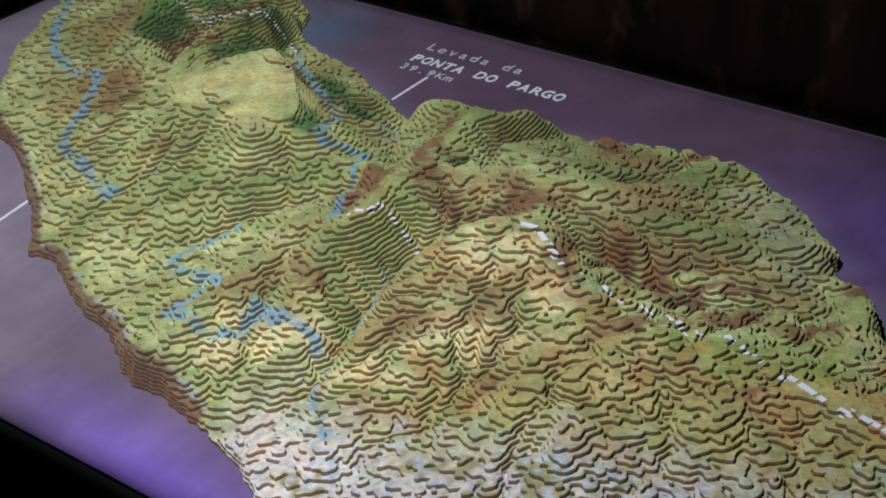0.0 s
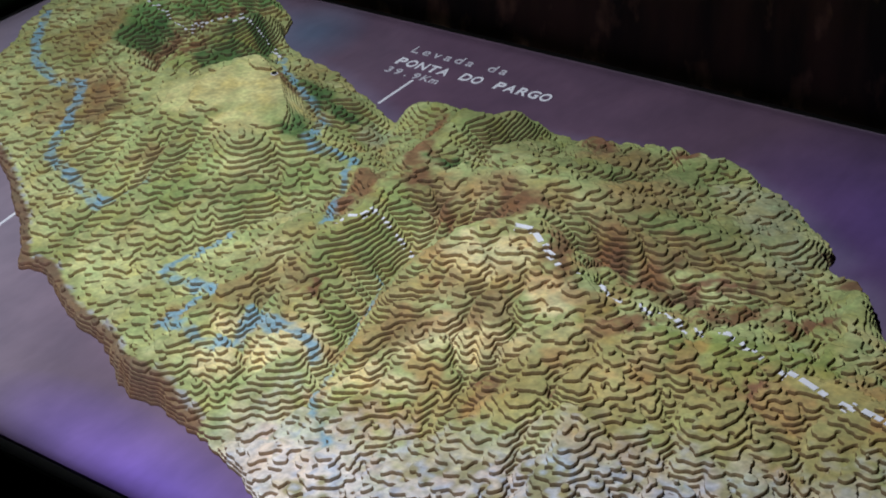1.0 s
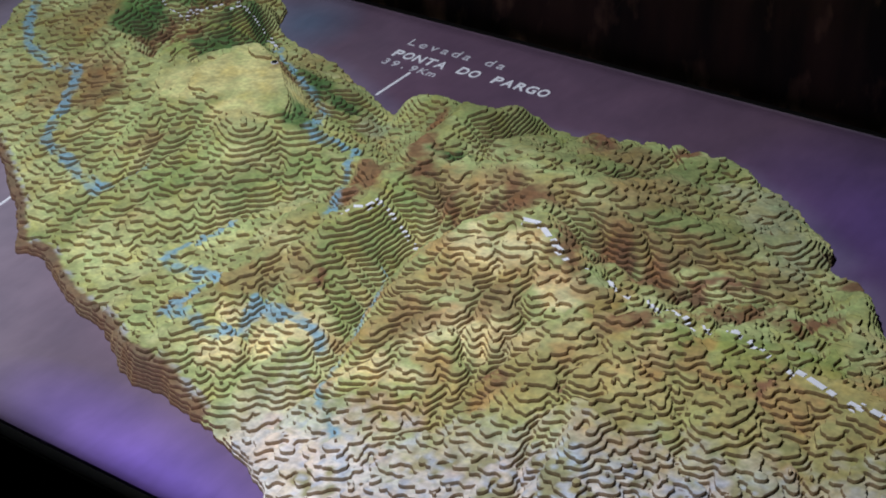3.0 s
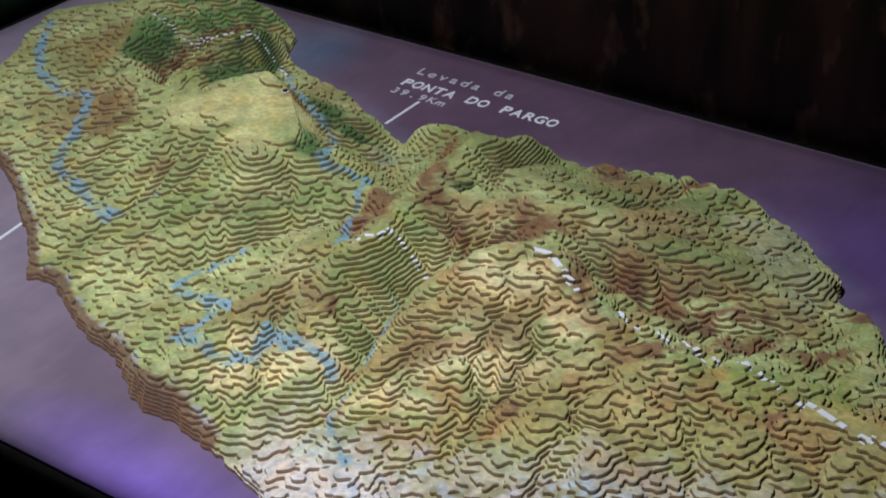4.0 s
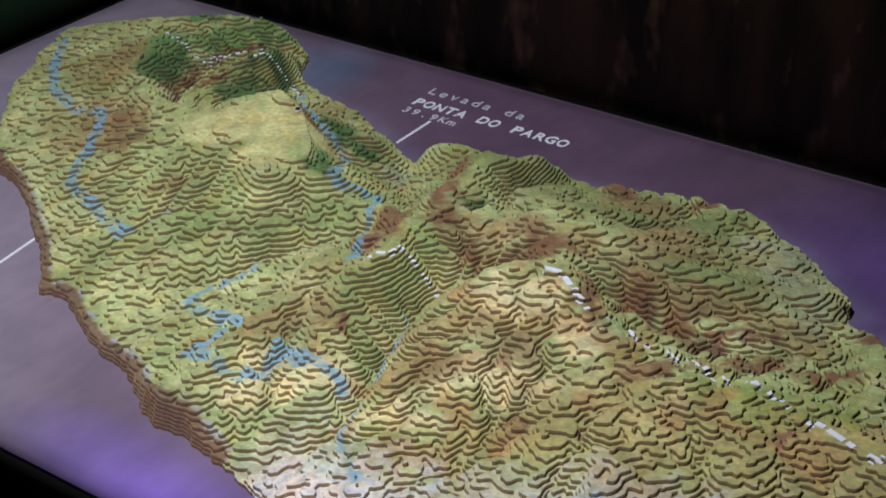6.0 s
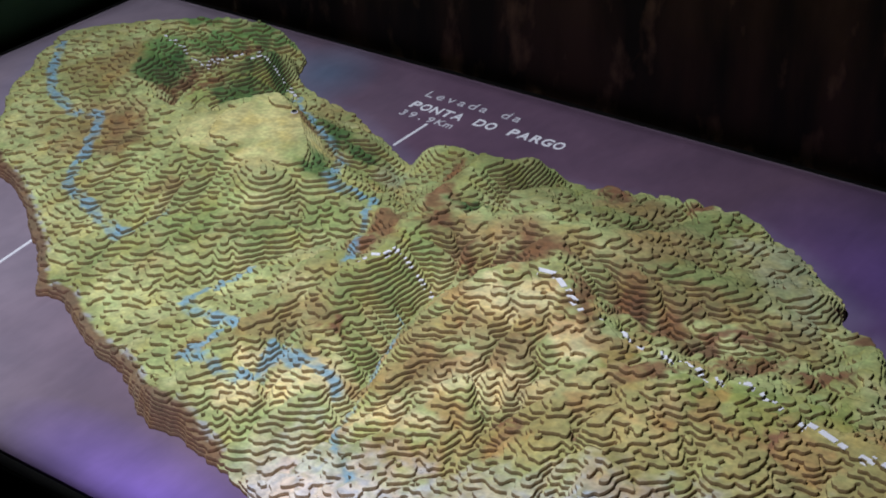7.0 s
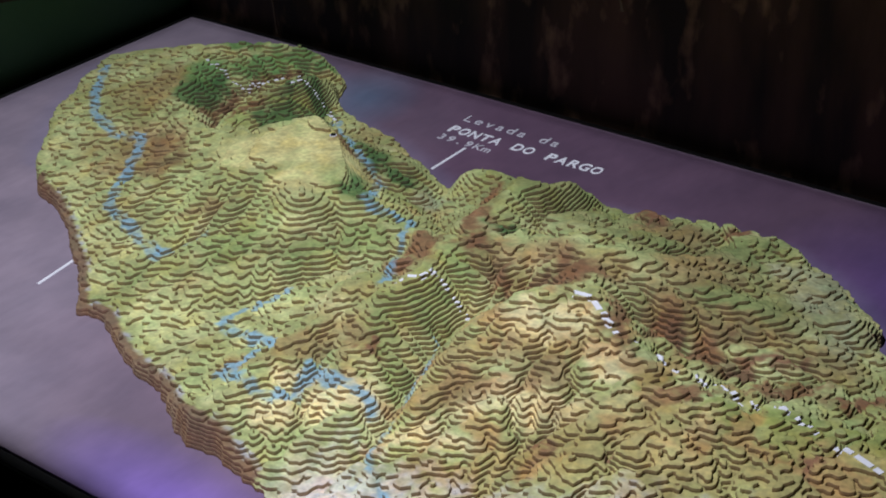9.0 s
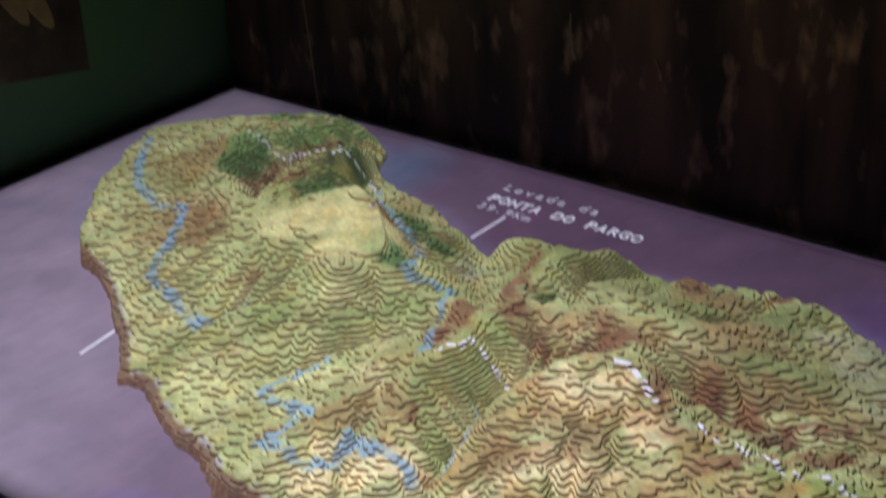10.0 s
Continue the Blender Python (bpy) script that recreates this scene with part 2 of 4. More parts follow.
# the south-eastern spurs
stream((1.19, 0.272, 66), (1.205, 0.22, 48), (1.18, 0.175, 33), (1.16, 0.12, 24), (1.19, 0.05, 12))
ridge((1.26, 0.335, 98), (1.26, 0.286, 88), (1.27, 0.208, 67), (1.245, 0.16, 44), (1.25, 0.08, 22))
stream((1.30, 0.21, 64), (1.305, 0.18, 52), (1.31, 0.14, 40), (1.33, 0.07, 14))
ridge((1.318, 0.329, 96), (1.348, 0.255, 80), (1.336, 0.198, 74), (1.37, 0.13, 45), (1.39, 0.07, 18))
stream((1.39, 0.32, 72), (1.395, 0.235, 62), (1.41, 0.17, 40), (1.44, 0.08, 12))
ridge((1.389, 0.425, 75), (1.42, 0.36, 77), (1.44, 0.30, 75), (1.455, 0.24, 50), (1.5, 0.14, 30), (1.53, 0.08, 14))
stream((1.49, 0.36, 62), (1.506, 0.32, 52), (1.545, 0.22, 32), (1.6, 0.1, 10))
ridge((1.57, 0.37, 72), (1.60, 0.28, 48), (1.68, 0.12, 22))


def lattice(x, y, size, seed, round_off=True):
    """Random values between -1 and 1 on a lattice of that size."""
    u, v = x / size, y / size
    i, j = np.floor(u).astype(np.int64), np.floor(v).astype(np.int64)
    fu, fv = u - i, v - j
    if round_off:
        fu, fv = fu * fu * (3 - 2 * fu), fv * fv * (3 - 2 * fv)

    def corner(a, b):
        n = (a * 374761393 + b * 668265263 + seed * 1442695041) & 0xFFFFFFFF
        n = ((n ^ (n >> 13)) * 1274126177) & 0xFFFFFFFF
        return ((n ^ (n >> 16)) & 0xFFFF) / 32767.5 - 1

    if not round_off:    # flat facets with sharp creases
        first, last = corner(i, j), corner(i + 1, j + 1)
        return np.where(fu >= fv, first * (1 - fu) + corner(i + 1, j) * (fu - fv) + last * fv,
                        first * (1 - fv) + corner(i, j + 1) * (fv - fu) + last * fu)
    low = corner(i, j) * (1 - fu) + corner(i + 1, j) * fu
    high = corner(i, j + 1) * (1 - fu) + corner(i + 1, j + 1) * fu
    return low * (1 - fv) + high * fv


def shore_distance(x, y):
    """Metres from the shore, positive on land."""
    best, inside = np.full(x.shape, 9.0), np.zeros(x.shape, bool)
    for (ax, ay), (bx, by) in zip(COAST, COAST[1:] + COAST[:1]):
        ex, ey = bx - ax, by - ay
        s = np.clip(((x - ax) * ex + (y - ay) * ey) / (ex * ex + ey * ey), 0, 1)
        best = np.minimum(best, np.hypot(x - ax - s * ex, y - ay - s * ey))
        crosses = ((ay > y) != (by > y)) & (x < ex * (y - ay) / (by - ay if by != ay else 1e-9) + ax)
        inside ^= crosses
    return np.where(inside, best, -best)


def cliff(x, y):
    """Height of the sea cliffs along the shore."""
    high = 0.010 + 0.003 * lattice(x, y, 0.06, 12) + 0.003 * (x > 0.6) * (x < 1.06)
    high = np.where(y > 0.5 + 0.12 * (x > 1.3), 0.009 + 0.004 * lattice(x, y, 0.04, 13), high)
    high = high + 0.020 * soft_blob(x, y, 0.876, 0.115, 0.05, 0.03, 0, 0.5) + 0.002 * soft_blob(x, y, 0.72, 0.17, 0.14, 0.05, -20, 0.4)
    high = high + 0.006 * soft_blob(x, y, 0.30, 0.40, 0.1, 0.05, -30) + 0.006 * soft_blob(x, y, 1.45, 0.63, 0.05, 0.06, 0, 0.5)
    mouths = soft_blob(x, y, 0.757, 0.731, 0.03, 0.03) + soft_blob(x, y, 0.99, 0.09, 0.03, 0.03) + soft_blob(x, y, 0.45, 0.88, 0.03, 0.03)
    return high * (1 - 0.7 * np.clip(mouths, 0, 1))


def diffused():
    """Heights in metres that run evenly from crest to stream and down to the shore, on a grid of 5 mm."""
    field = None
    for cell, rounds in ((0.02, 400), (0.01, 300), (0.005, 300)):
        nx, ny = int(round(2.4 / cell)) + 1, int(round(1.0 / cell)) + 1
        gx, gy = np.meshgrid(np.arange(nx) * cell, np.arange(ny) * cell, indexing="ij")
        fixed = shore_distance(gx, gy) <= 0
        known = np.where(fixed, cliff(gx, gy), 0.0)
        total, count = np.zeros_like(known), np.zeros_like(known)
        for points in LINES:
            for (ax, ay, ah), (bx, by, bh) in zip(points, points[1:]):
                s = np.linspace(0, 1, int(math.hypot(bx - ax, by - ay) / cell * 2) + 2)
                i = np.rint((ax + s * (bx - ax)) / cell).astype(int)
                j = np.rint((ay + s * (by - ay)) / cell).astype(int)
                np.add.at(total, (i, j), (ah + s * (bh - ah)) / 1000)
                np.add.at(count, (i, j), 1)
        on = (count > 0) & ~fixed
        known[on] = total[on] / count[on]
        fixed |= on
        if field is None:
            field = np.full(known.shape, 0.03)
        else:
            field = np.repeat(np.repeat(field, 2, 0), 2, 1)[:nx, :ny]
        field = np.where(fixed, known, field)
        for _ in range(rounds):
            p = np.pad(field, 1, mode="edge")
            field = np.where(fixed, known, (p[2:, 1:-1] + p[:-2, 1:-1] + p[1:-1, 2:] + p[1:-1, :-2]) / 4)
    for _ in range(6):
        p = np.pad(field, 1, mode="edge")
        field = field / 2 + (p[2:, 1:-1] + p[:-2, 1:-1] + p[1:-1, 2:] + p[1:-1, :-2]) / 8
    # crests and valleys stand out from the mean slope
    wide = field
    for _ in range(3):
        for axis in (0, 1):
            wide = sum(np.roll(wide, k, axis) for k in range(-4, 5)) / 9
    return np.where(fixed & (count == 0), field, np.maximum(field + 0.70 * (field - wide), 0.003))


def soft_blob(x, y, cx, cy, rx, ry, turn=0.0, edge=0.35):
    """1 inside an ellipse, 0 outside, with a soft edge."""
    c, s = math.cos(radians(turn)), math.sin(radians(turn))
    u, v = ((x - cx) * c + (y - cy) * s) / rx, ((y - cy) * c - (x - cx) * s) / ry
    return np.clip((1 + edge - np.hypot(u, v)) / (2 * edge), 0, 1)


def sample(field, x, y, cell=0.005):
    u, v = np.clip(x / cell, 0, field.shape[0] - 1.001), np.clip(y / cell, 0, field.shape[1] - 1.001)
    i, j = u.astype(int), v.astype(int)
    fu, fv = u - i, v - j
    return (field[i, j] * (1 - fu) * (1 - fv) + field[i + 1, j] * fu * (1 - fv) + field[i, j + 1] * (1 - fu) * fv
            + field[i + 1, j + 1] * fu * fv)


SMOOTH = diffused()


def boxed(field, reach, rounds=2):
    """The field averaged over squares of 2 x reach + 1 cells, several times over."""
    for _ in range(rounds):
        for axis in (0, 1):
            pad = [(reach + 1, reach) if k == axis else (0, 0) for k in (0, 1)]
            run = np.cumsum(np.pad(field, pad, mode="edge"), axis)
            n = field.shape[axis]
            field = (np.take(run, range(2 * reach + 1, 2 * reach + 1 + n), axis) - np.take(run, range(n), axis)) / (2 * reach + 1)
    return field


RAIN = 0.004          # grid on which the streams cut their valleys


def weathered():
    """The smooth island after running water has cut gullies and side valleys into its slopes."""
    nx, ny = 601, 251
    x, y = np.meshgrid(np.arange(nx) * RAIN, np.arange(ny) * RAIN, indexing="ij")
    shore = sample(SHORE, x, y)
    land = (shore > 0) & (x < 1.75)
    land[0], land[-1], land[:, 0], land[:, -1] = False, False, False, False
    smooth = sample(SMOOTH, x, y)
    near = soft_blob(x, y, 1.2, 0.22, 0.5, 0.26, 12, 0.4)
    h = smooth + 0.0022 * lattice(x, y, 0.035, 1) + 0.0016 * lattice(x, y, 0.017, 2) + (0.0016 + 0.0008 * near) * lattice(x, y, 0.008, 3)
    h = np.where(land, np.maximum(h, 0.004), np.where(shore > 0, smooth, 0.45 * smooth))
    wide = boxed(smooth, 7)
    moves = [(i, j, math.hypot(i, j)) for i in (-1, 0, 1) for j in (-1, 0, 1) if i or j]
    jumps = [i * ny + j for i, j, _ in moves]
    is_land, rim = land.ravel().tolist(), land.copy()
    for i, j, _ in moves:
        rim |= np.roll(land, (i, j), (0, 1))
    outlets = np.nonzero((rim & ~land).ravel())[0].tolist()
    for _ in range(RAINS):
        # hollows fill up to their rims, so that every place drains to the sea
        flat = h.ravel().tolist()
        full, seen, tiers = flat[:], [not v for v in is_land], [[] for _ in range(9000)]
        for k in outlets:
            tiers[int(flat[k] * 5e4)].append(k)
        for tier in tiers:
            for k in tier:
                for jump in jumps:
                    n = k + jump
                    if not seen[n]:
                        seen[n] = True
                        full[n] = max(full[n], full[k] + 2e-6)
                        tiers[int(full[n] * 5e4)].append(n)
        filled = np.array(full).reshape(nx, ny)
        fall = np.stack([(filled - np.roll(filled, (-i, -j), (0, 1))) / far for i, j, far in moves])
        way = fall.argmax(0)
        down = (np.arange(nx * ny).reshape(nx, ny) + np.array(jumps)[way]).ravel().tolist()
        run = (np.array([far for _, _, far in moves])[way] * RAIN).ravel().tolist()
        order = [k for k in np.argsort(filled, axis=None, kind="stable").tolist() if is_land[k]]
        water = [1.0] * (nx * ny)
        for k in reversed(order):
            water[down[k]] += water[k]
        for k in order:
            cut = CUT * math.sqrt(max(water[k] - SPRING, 0.0)) / run[k]
            flat[k] = (full[k] + cut * flat[down[k]]) / (1 + cut)
        h = np.array(flat).reshape(nx, ny)
        h = np.where(land, h + CREEP * (boxed(h, 1, 1) - h), h)
        # the land rises again as a whole, to the height that it had
        h = np.where(land, np.maximum(h + (wide - boxed(np.where(land, h, smooth), 7)), 0.002), h)
    return np.where(shore > 0, h, smooth)


def relief_field():
    """Height of the island over the table, before it is cut into boards, on a fine grid; 0 or less at sea."""
    x, y = np.meshgrid(np.arange(1201) * CELL, np.arange(501) * CELL, indexing="ij")
    flat = sample(SMOOTH, x, y)
    h = flat + 0.50 * (sample(weathered(), x, y, RAIN) - flat)
    calm = np.clip(soft_blob(x, y, 0.61, 0.555, 0.10, 0.055, 20) + soft_blob(x, y, 0.69, 0.54, 0.07, 0.055, -25), 0, 1)
    calm = np.clip(calm + 0.8 * soft_blob(x, y, 1.238, 0.352, 0.026, 0.016, -10), 0, 1)
    level = np.where((flat > 0.092) & (x < 0.78), np.clip(flat, 0.0984, 0.1016), flat)
    h = h + np.clip(1.25 * calm, 0, 1) * (level - h)
    near = soft_blob(x, y, 1.2, 0.20, 0.48, 0.28, 15, 0.4)
    sx, sy = 0.87 * x + 0.5 * y, 0.87 * y - 0.5 * x
    rough = 0.0016 * lattice(x, y, 0.0095, 4, False) + 0.0018 * lattice(sx, sy, 0.0068, 16, False) + 0.0016 * lattice(x, y, 0.03, 5)
    rough += (0.0010 + 0.0022 * near) * (np.abs(lattice(x + 0.3 * y, y, 0.015, 19)) + 0.7 * np.abs(lattice(sx, sy, 0.009, 20)) - 0.55)    # sharp notches
    rough += near * (0.0014 * lattice(x, y, 0.0058, 17, False) + 0.0024 * lattice(sx, sy, 0.0105, 14, False) + 0.0016 * lattice(x, y, 0.019, 15, False))
    wood = soft_blob(x, y, 0.38, 0.82, 0.13, 0.14) + soft_blob(x, y, 0.45, 0.70, 0.1, 0.1) + soft_blob(x, y, 0.73, 0.6, 0.06, 0.06)
    rough += np.clip(wood, 0, 1) * (0.0042 * lattice(x, y, 0.0125, 8) + 0.0028 * lattice(x, y, 0.0066, 18))
    h = h + rough * (1 - 0.95 * calm)
    shore = sample(SHORE, x, y) + 0.0022 * lattice(x, y, 0.02, 9) + 0.0026 * lattice(x, y, 0.009, 10) + np.where(y < 0.35, 0.0, -0.0025)
    return np.minimum(np.maximum(h, 0.0062), shore * 8.0)


def terrain(x, y):
    return sample(FIELD, x, y, CELL)


_gx, _gy = np.meshgrid(np.arange(SMOOTH.shape[0]) * 0.005, np.arange(SMOOTH.shape[1]) * 0.005, indexing="ij")
SHORE = shore_distance(_gx, _gy)
RAINS, CUT, SPRING, CREEP = 10, 0.0011, 10.0, 0.3    # how water and creeping soil shape the slopes
FIELD = relief_field()


# ---- building helpers ----
def part(name, bm, material, parent=None, label=""):
    """Links a bmesh as one mesh object, under a thing or a part."""
    mesh = bpy.data.meshes.new(name)
    bm.to_mesh(mesh)
    bm.free()
    mesh.materials.append(material)
    ob = new(name, mesh)
    ob.parent = parent
    return tagged(ob, label)


def slab(lo, hi, bevel=0.0):
    bm = bmesh.new()
    size = [b - a for a, b in zip(lo, hi)]
    middle = [(a + b) / 2 for a, b in zip(lo, hi)]
    bmesh.ops.create_cube(bm, size=1, matrix=Matrix.LocRotScale(middle, None, size))
    if bevel:
        bmesh.ops.bevel(bm, geom=bm.edges[:], offset=bevel, segments=2, affect="EDGES")
    return bm


def empty(name, label, category, group="", kind=""):
    return tagged(new(name), label, category, group, kind)


def numpy_mesh(name, verts, faces, materials, slots=None, **layers):
    """A mesh from arrays: faces all with the same number of corners."""
    mesh = bpy.data.meshes.new(name)
    n, k = faces.shape
    mesh.vertices.add(len(verts))
    mesh.vertices.foreach_set("co", np.asarray(verts, np.float32).ravel())
    mesh.loops.add(n * k)
    mesh.loops.foreach_set("vertex_index", faces.astype(np.int32).ravel())
    mesh.polygons.add(n)
    mesh.polygons.foreach_set("loop_start", np.arange(0, n * k, k, dtype=np.int32))
    for m in materials:
        mesh.materials.append(m)
    if slots is not None:
        mesh.polygons.foreach_set("material_index", slots.astype(np.int32))
    mesh.update(calc_edges=True)
    for layer, colours in layers.items():
        a = mesh.color_attributes.new(layer, "FLOAT_COLOR", "POINT")
        a.data.foreach_set("color", np.column_stack([colours, np.ones(len(colours))]).astype(np.float32).ravel())
    return mesh


# ---- the room ----
def wall(name, lo, hi, material, label):
    ob = part(name, slab(lo, hi), material)
    return tagged(ob, label, "wall", kind="structure")


tagged(part("floor", slab((-0.3, -4.2, -0.1), (5.2, 1.3, 0)), CARPET), "dark matt floor of a dim exhibition room", "floor", kind="structure")
tagged(part("ceiling", slab((-0.3, -4.2, 2.95), (5.2, 1.3, 3.05)), PLASTER), "dark painted ceiling of a dim exhibition room", "ceiling", kind="structure")
wall("wall_west", (-0.19, -4.2, 0), (-0.04, 1.2, 2.95), GREEN, "dark green painted wall behind the end of the map table")
wall("wall_north", (-0.04, 1.04, 0), (5.2, 1.2, 2.95), PLASTER, "dark wall that carries a woodland mural")
wall("wall_east", (5.0, -4.2, 0), (5.2, 1.04, 2.95), PLASTER, "dark plain wall of the exhibition room")
wall("wall_south", (-0.04, -4.2, 0), (5.0, -4.0, 2.95), PLASTER, "dark plain wall of the exhibition room")

# the woodland mural with its pale stalks
mural = empty("mural", "very dark brown woodland photograph covering the wall behind the table", "mural")
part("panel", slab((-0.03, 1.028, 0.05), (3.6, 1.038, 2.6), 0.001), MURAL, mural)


def stalk(points, width):
    """A thin printed stalk: a tapering strip on the mural."""
    bm = bmesh.new()
    rows = []
    for n, (x, z) in enumerate(points):
        w = width * (1 - 0.7 * n / (len(points) - 1)) / 2
        rows.append([bm.verts.new((x + s * w, y, z)) for s in (-1, 1) for y in (1.0262, 1.0278)])
    for a, b in zip(rows, rows[1:]):
        bm.faces.new((a[0], a[2], b[2], b[0]))
        bm.faces.new((a[1], b[1], b[3], a[3]))
        bm.faces.new((a[0], b[0], b[1], a[1]))
        bm.faces.new((a[2], a[3], b[3], b[2]))
    return bm


part("stalk", stalk([(0.174, 0.748), (0.170, 0.80), (0.163, 0.88), (0.157, 0.96), (0.15, 1.08), (0.14, 1.25)], 0.0032), BLADE, mural, "long thin pale stalk")
rng = random.Random(4)
for _ in range(46):
    x, z, tilt = rng.uniform(0.3, 2.6), rng.uniform(0.86, 1.5), rng.uniform(-0.5, 0.5)
    size = rng.uniform(0.02, 0.075)
    bend = rng.uniform(-0.3, 0.3)
    part("stalk", stalk([(x + (tilt + bend * s) * s * size, z + s * size) for s in (0, 0.35, 0.7, 1)], rng.uniform(0.003, 0.008)), BLADE, mural)

# the photograph on the green wall
picture = empty("photograph", "unframed dark brown photograph hung askew on the green wall", "picture")
bm = slab((-0.0395, 0.20, 0.868), (-0.034, 0.722, 1.42), 0.0008)
for v in bm.verts:
    v.co.z += 0.17 * (0.72 - v.co.y)    # its lower edge climbs towards the room
part("print", bm, PHOTO, picture)
for y, z, h, lean in ((0.583, 0.963, 0.16, 28), (0.627, 0.945, 0.16, 28)):
    bm = bmesh.new()
    bmesh.ops.create_uvsphere(bm, u_segments=16, v_segments=10, radius=1, matrix=pose(-0.034, y, z + h / 2, lean) @ Matrix.Diagonal((0.001, 0.018, h / 2, 1)))
    part("pale_shape", bm, OCHRE, picture, "blurred ochre shape")

# unseen ceiling projector: housing added so its slot trims the beam to the table
projector = empty("projector", "black ceiling projector over the map table", "projector")
PLATE = LAMP.z - 0.10
share = 0.10 / (LAMP.z - TOP)
x0, x1 = [LAMP.x + (v - LAMP.x) * share for v in (-0.002, 2.61)]
y0, y1 = [LAMP.y + (v - LAMP.y) * share for v in (-0.002, 1.002)]
bx0, bx1, by0, by1 = LAMP.x - 0.16, LAMP.x + 0.24, LAMP.y - 0.14, LAMP.y + 0.16
part("front_plate", slab((bx0, by0, PLATE), (x0, by1, PLATE + 0.004)), HOUSING, projector)
part("front_plate", slab((x1, by0, PLATE), (bx1, by1, PLATE + 0.004)), HOUSING, projector)
part("front_plate", slab((x0, by0, PLATE), (x1, y0, PLATE + 0.004)), HOUSING, projector)
part("front_plate", slab((x0, y1, PLATE), (x1, by1, PLATE + 0.004)), HOUSING, projector)
part("side_plate", slab((bx0 - 0.004, by0, PLATE), (bx0, by1, LAMP.z + 0.10)), HOUSING, projector)
part("side_plate", slab((bx1, by0, PLATE), (bx1 + 0.004, by1, LAMP.z + 0.10)), HOUSING, projector)
part("side_plate", slab((bx0, by0 - 0.004, PLATE), (bx1, by0, LAMP.z + 0.10)), HOUSING, projector)
part("side_plate", slab((bx0, by1, PLATE), (bx1, by1 + 0.004, LAMP.z + 0.10)), HOUSING, projector)
part("cover", slab((bx0 - 0.004, by0 - 0.004, LAMP.z + 0.10), (bx1 + 0.004, by1 + 0.004, LAMP.z + 0.11)), HOUSING, projector)
part("bracket", slab((LAMP.x - 0.02, LAMP.y - 0.02, LAMP.z + 0.11), (LAMP.x + 0.02, LAMP.y + 0.02, 2.95)), HOUSING, projector)


# ---- colours of the map ----
def blend(colours, weight, colour):
    return colours + np.clip(weight, 0, 1)[:, None] * (np.array(colour) - colours)


BLUE_LINES = [
    (0.0085, [(0.077, 0.732), (0.147, 0.649), (0.223, 0.578), (0.307, 0.542), (0.363, 0.542), (0.399, 0.498), (0.423, 0.461), (0.442, 0.412), (0.466, 0.385), (0.520, 0.366), (0.565, 0.344), (0.611, 0.329)]),
    (0.0060, [(0.611, 0.329), (0.625, 0.350), (0.642, 0.378)]),
    (0.0062, [(0.523, 0.769), (0.60, 0.70), (0.665, 0.637), (0.699, 0.629), (0.734, 0.613), (0.801, 0.503), (0.813, 0.498), (0.826, 0.521), (0.850, 0.524), (0.874, 0.475), (0.884, 0.456), (0.922, 0.393), (0.933, 0.370)]),
    (0.0070, [(0.807, 0.344), (0.806, 0.321), (0.789, 0.293), (0.781, 0.260), (0.831, 0.247), (0.873, 0.245)]),
    (0.0034, [(1.014, 0.356), (1.026, 0.332), (1.039, 0.277), (1.057, 0.243), (1.062, 0.195), (1.062, 0.178), (1.079, 0.157), (1.121, 0.130)]),
    (0.0086, [(0.880, 0.238), (0.872, 0.206), (0.858, 0.185), (0.909, 0.173), (0.938, 0.182), (0.947, 0.212), (0.937, 0.236), (0.967, 0.225), (1.009, 0.222), (1.024, 0.225), (1.035, 0.216)]),
]


def line_distance(x, y, points):
    best = np.full(x.shape, 9.0)
    for (ax, ay), (bx, by) in zip(points, points[1:]):
        ex, ey = bx - ax, by - ay
        s = np.clip(((x - ax) * ex + (y - ay) * ey) / (ex * ex + ey * ey), 0, 1)
        best = np.minimum(best, np.hypot(x - ax - s * ex, y - ay - s * ey))
    return best


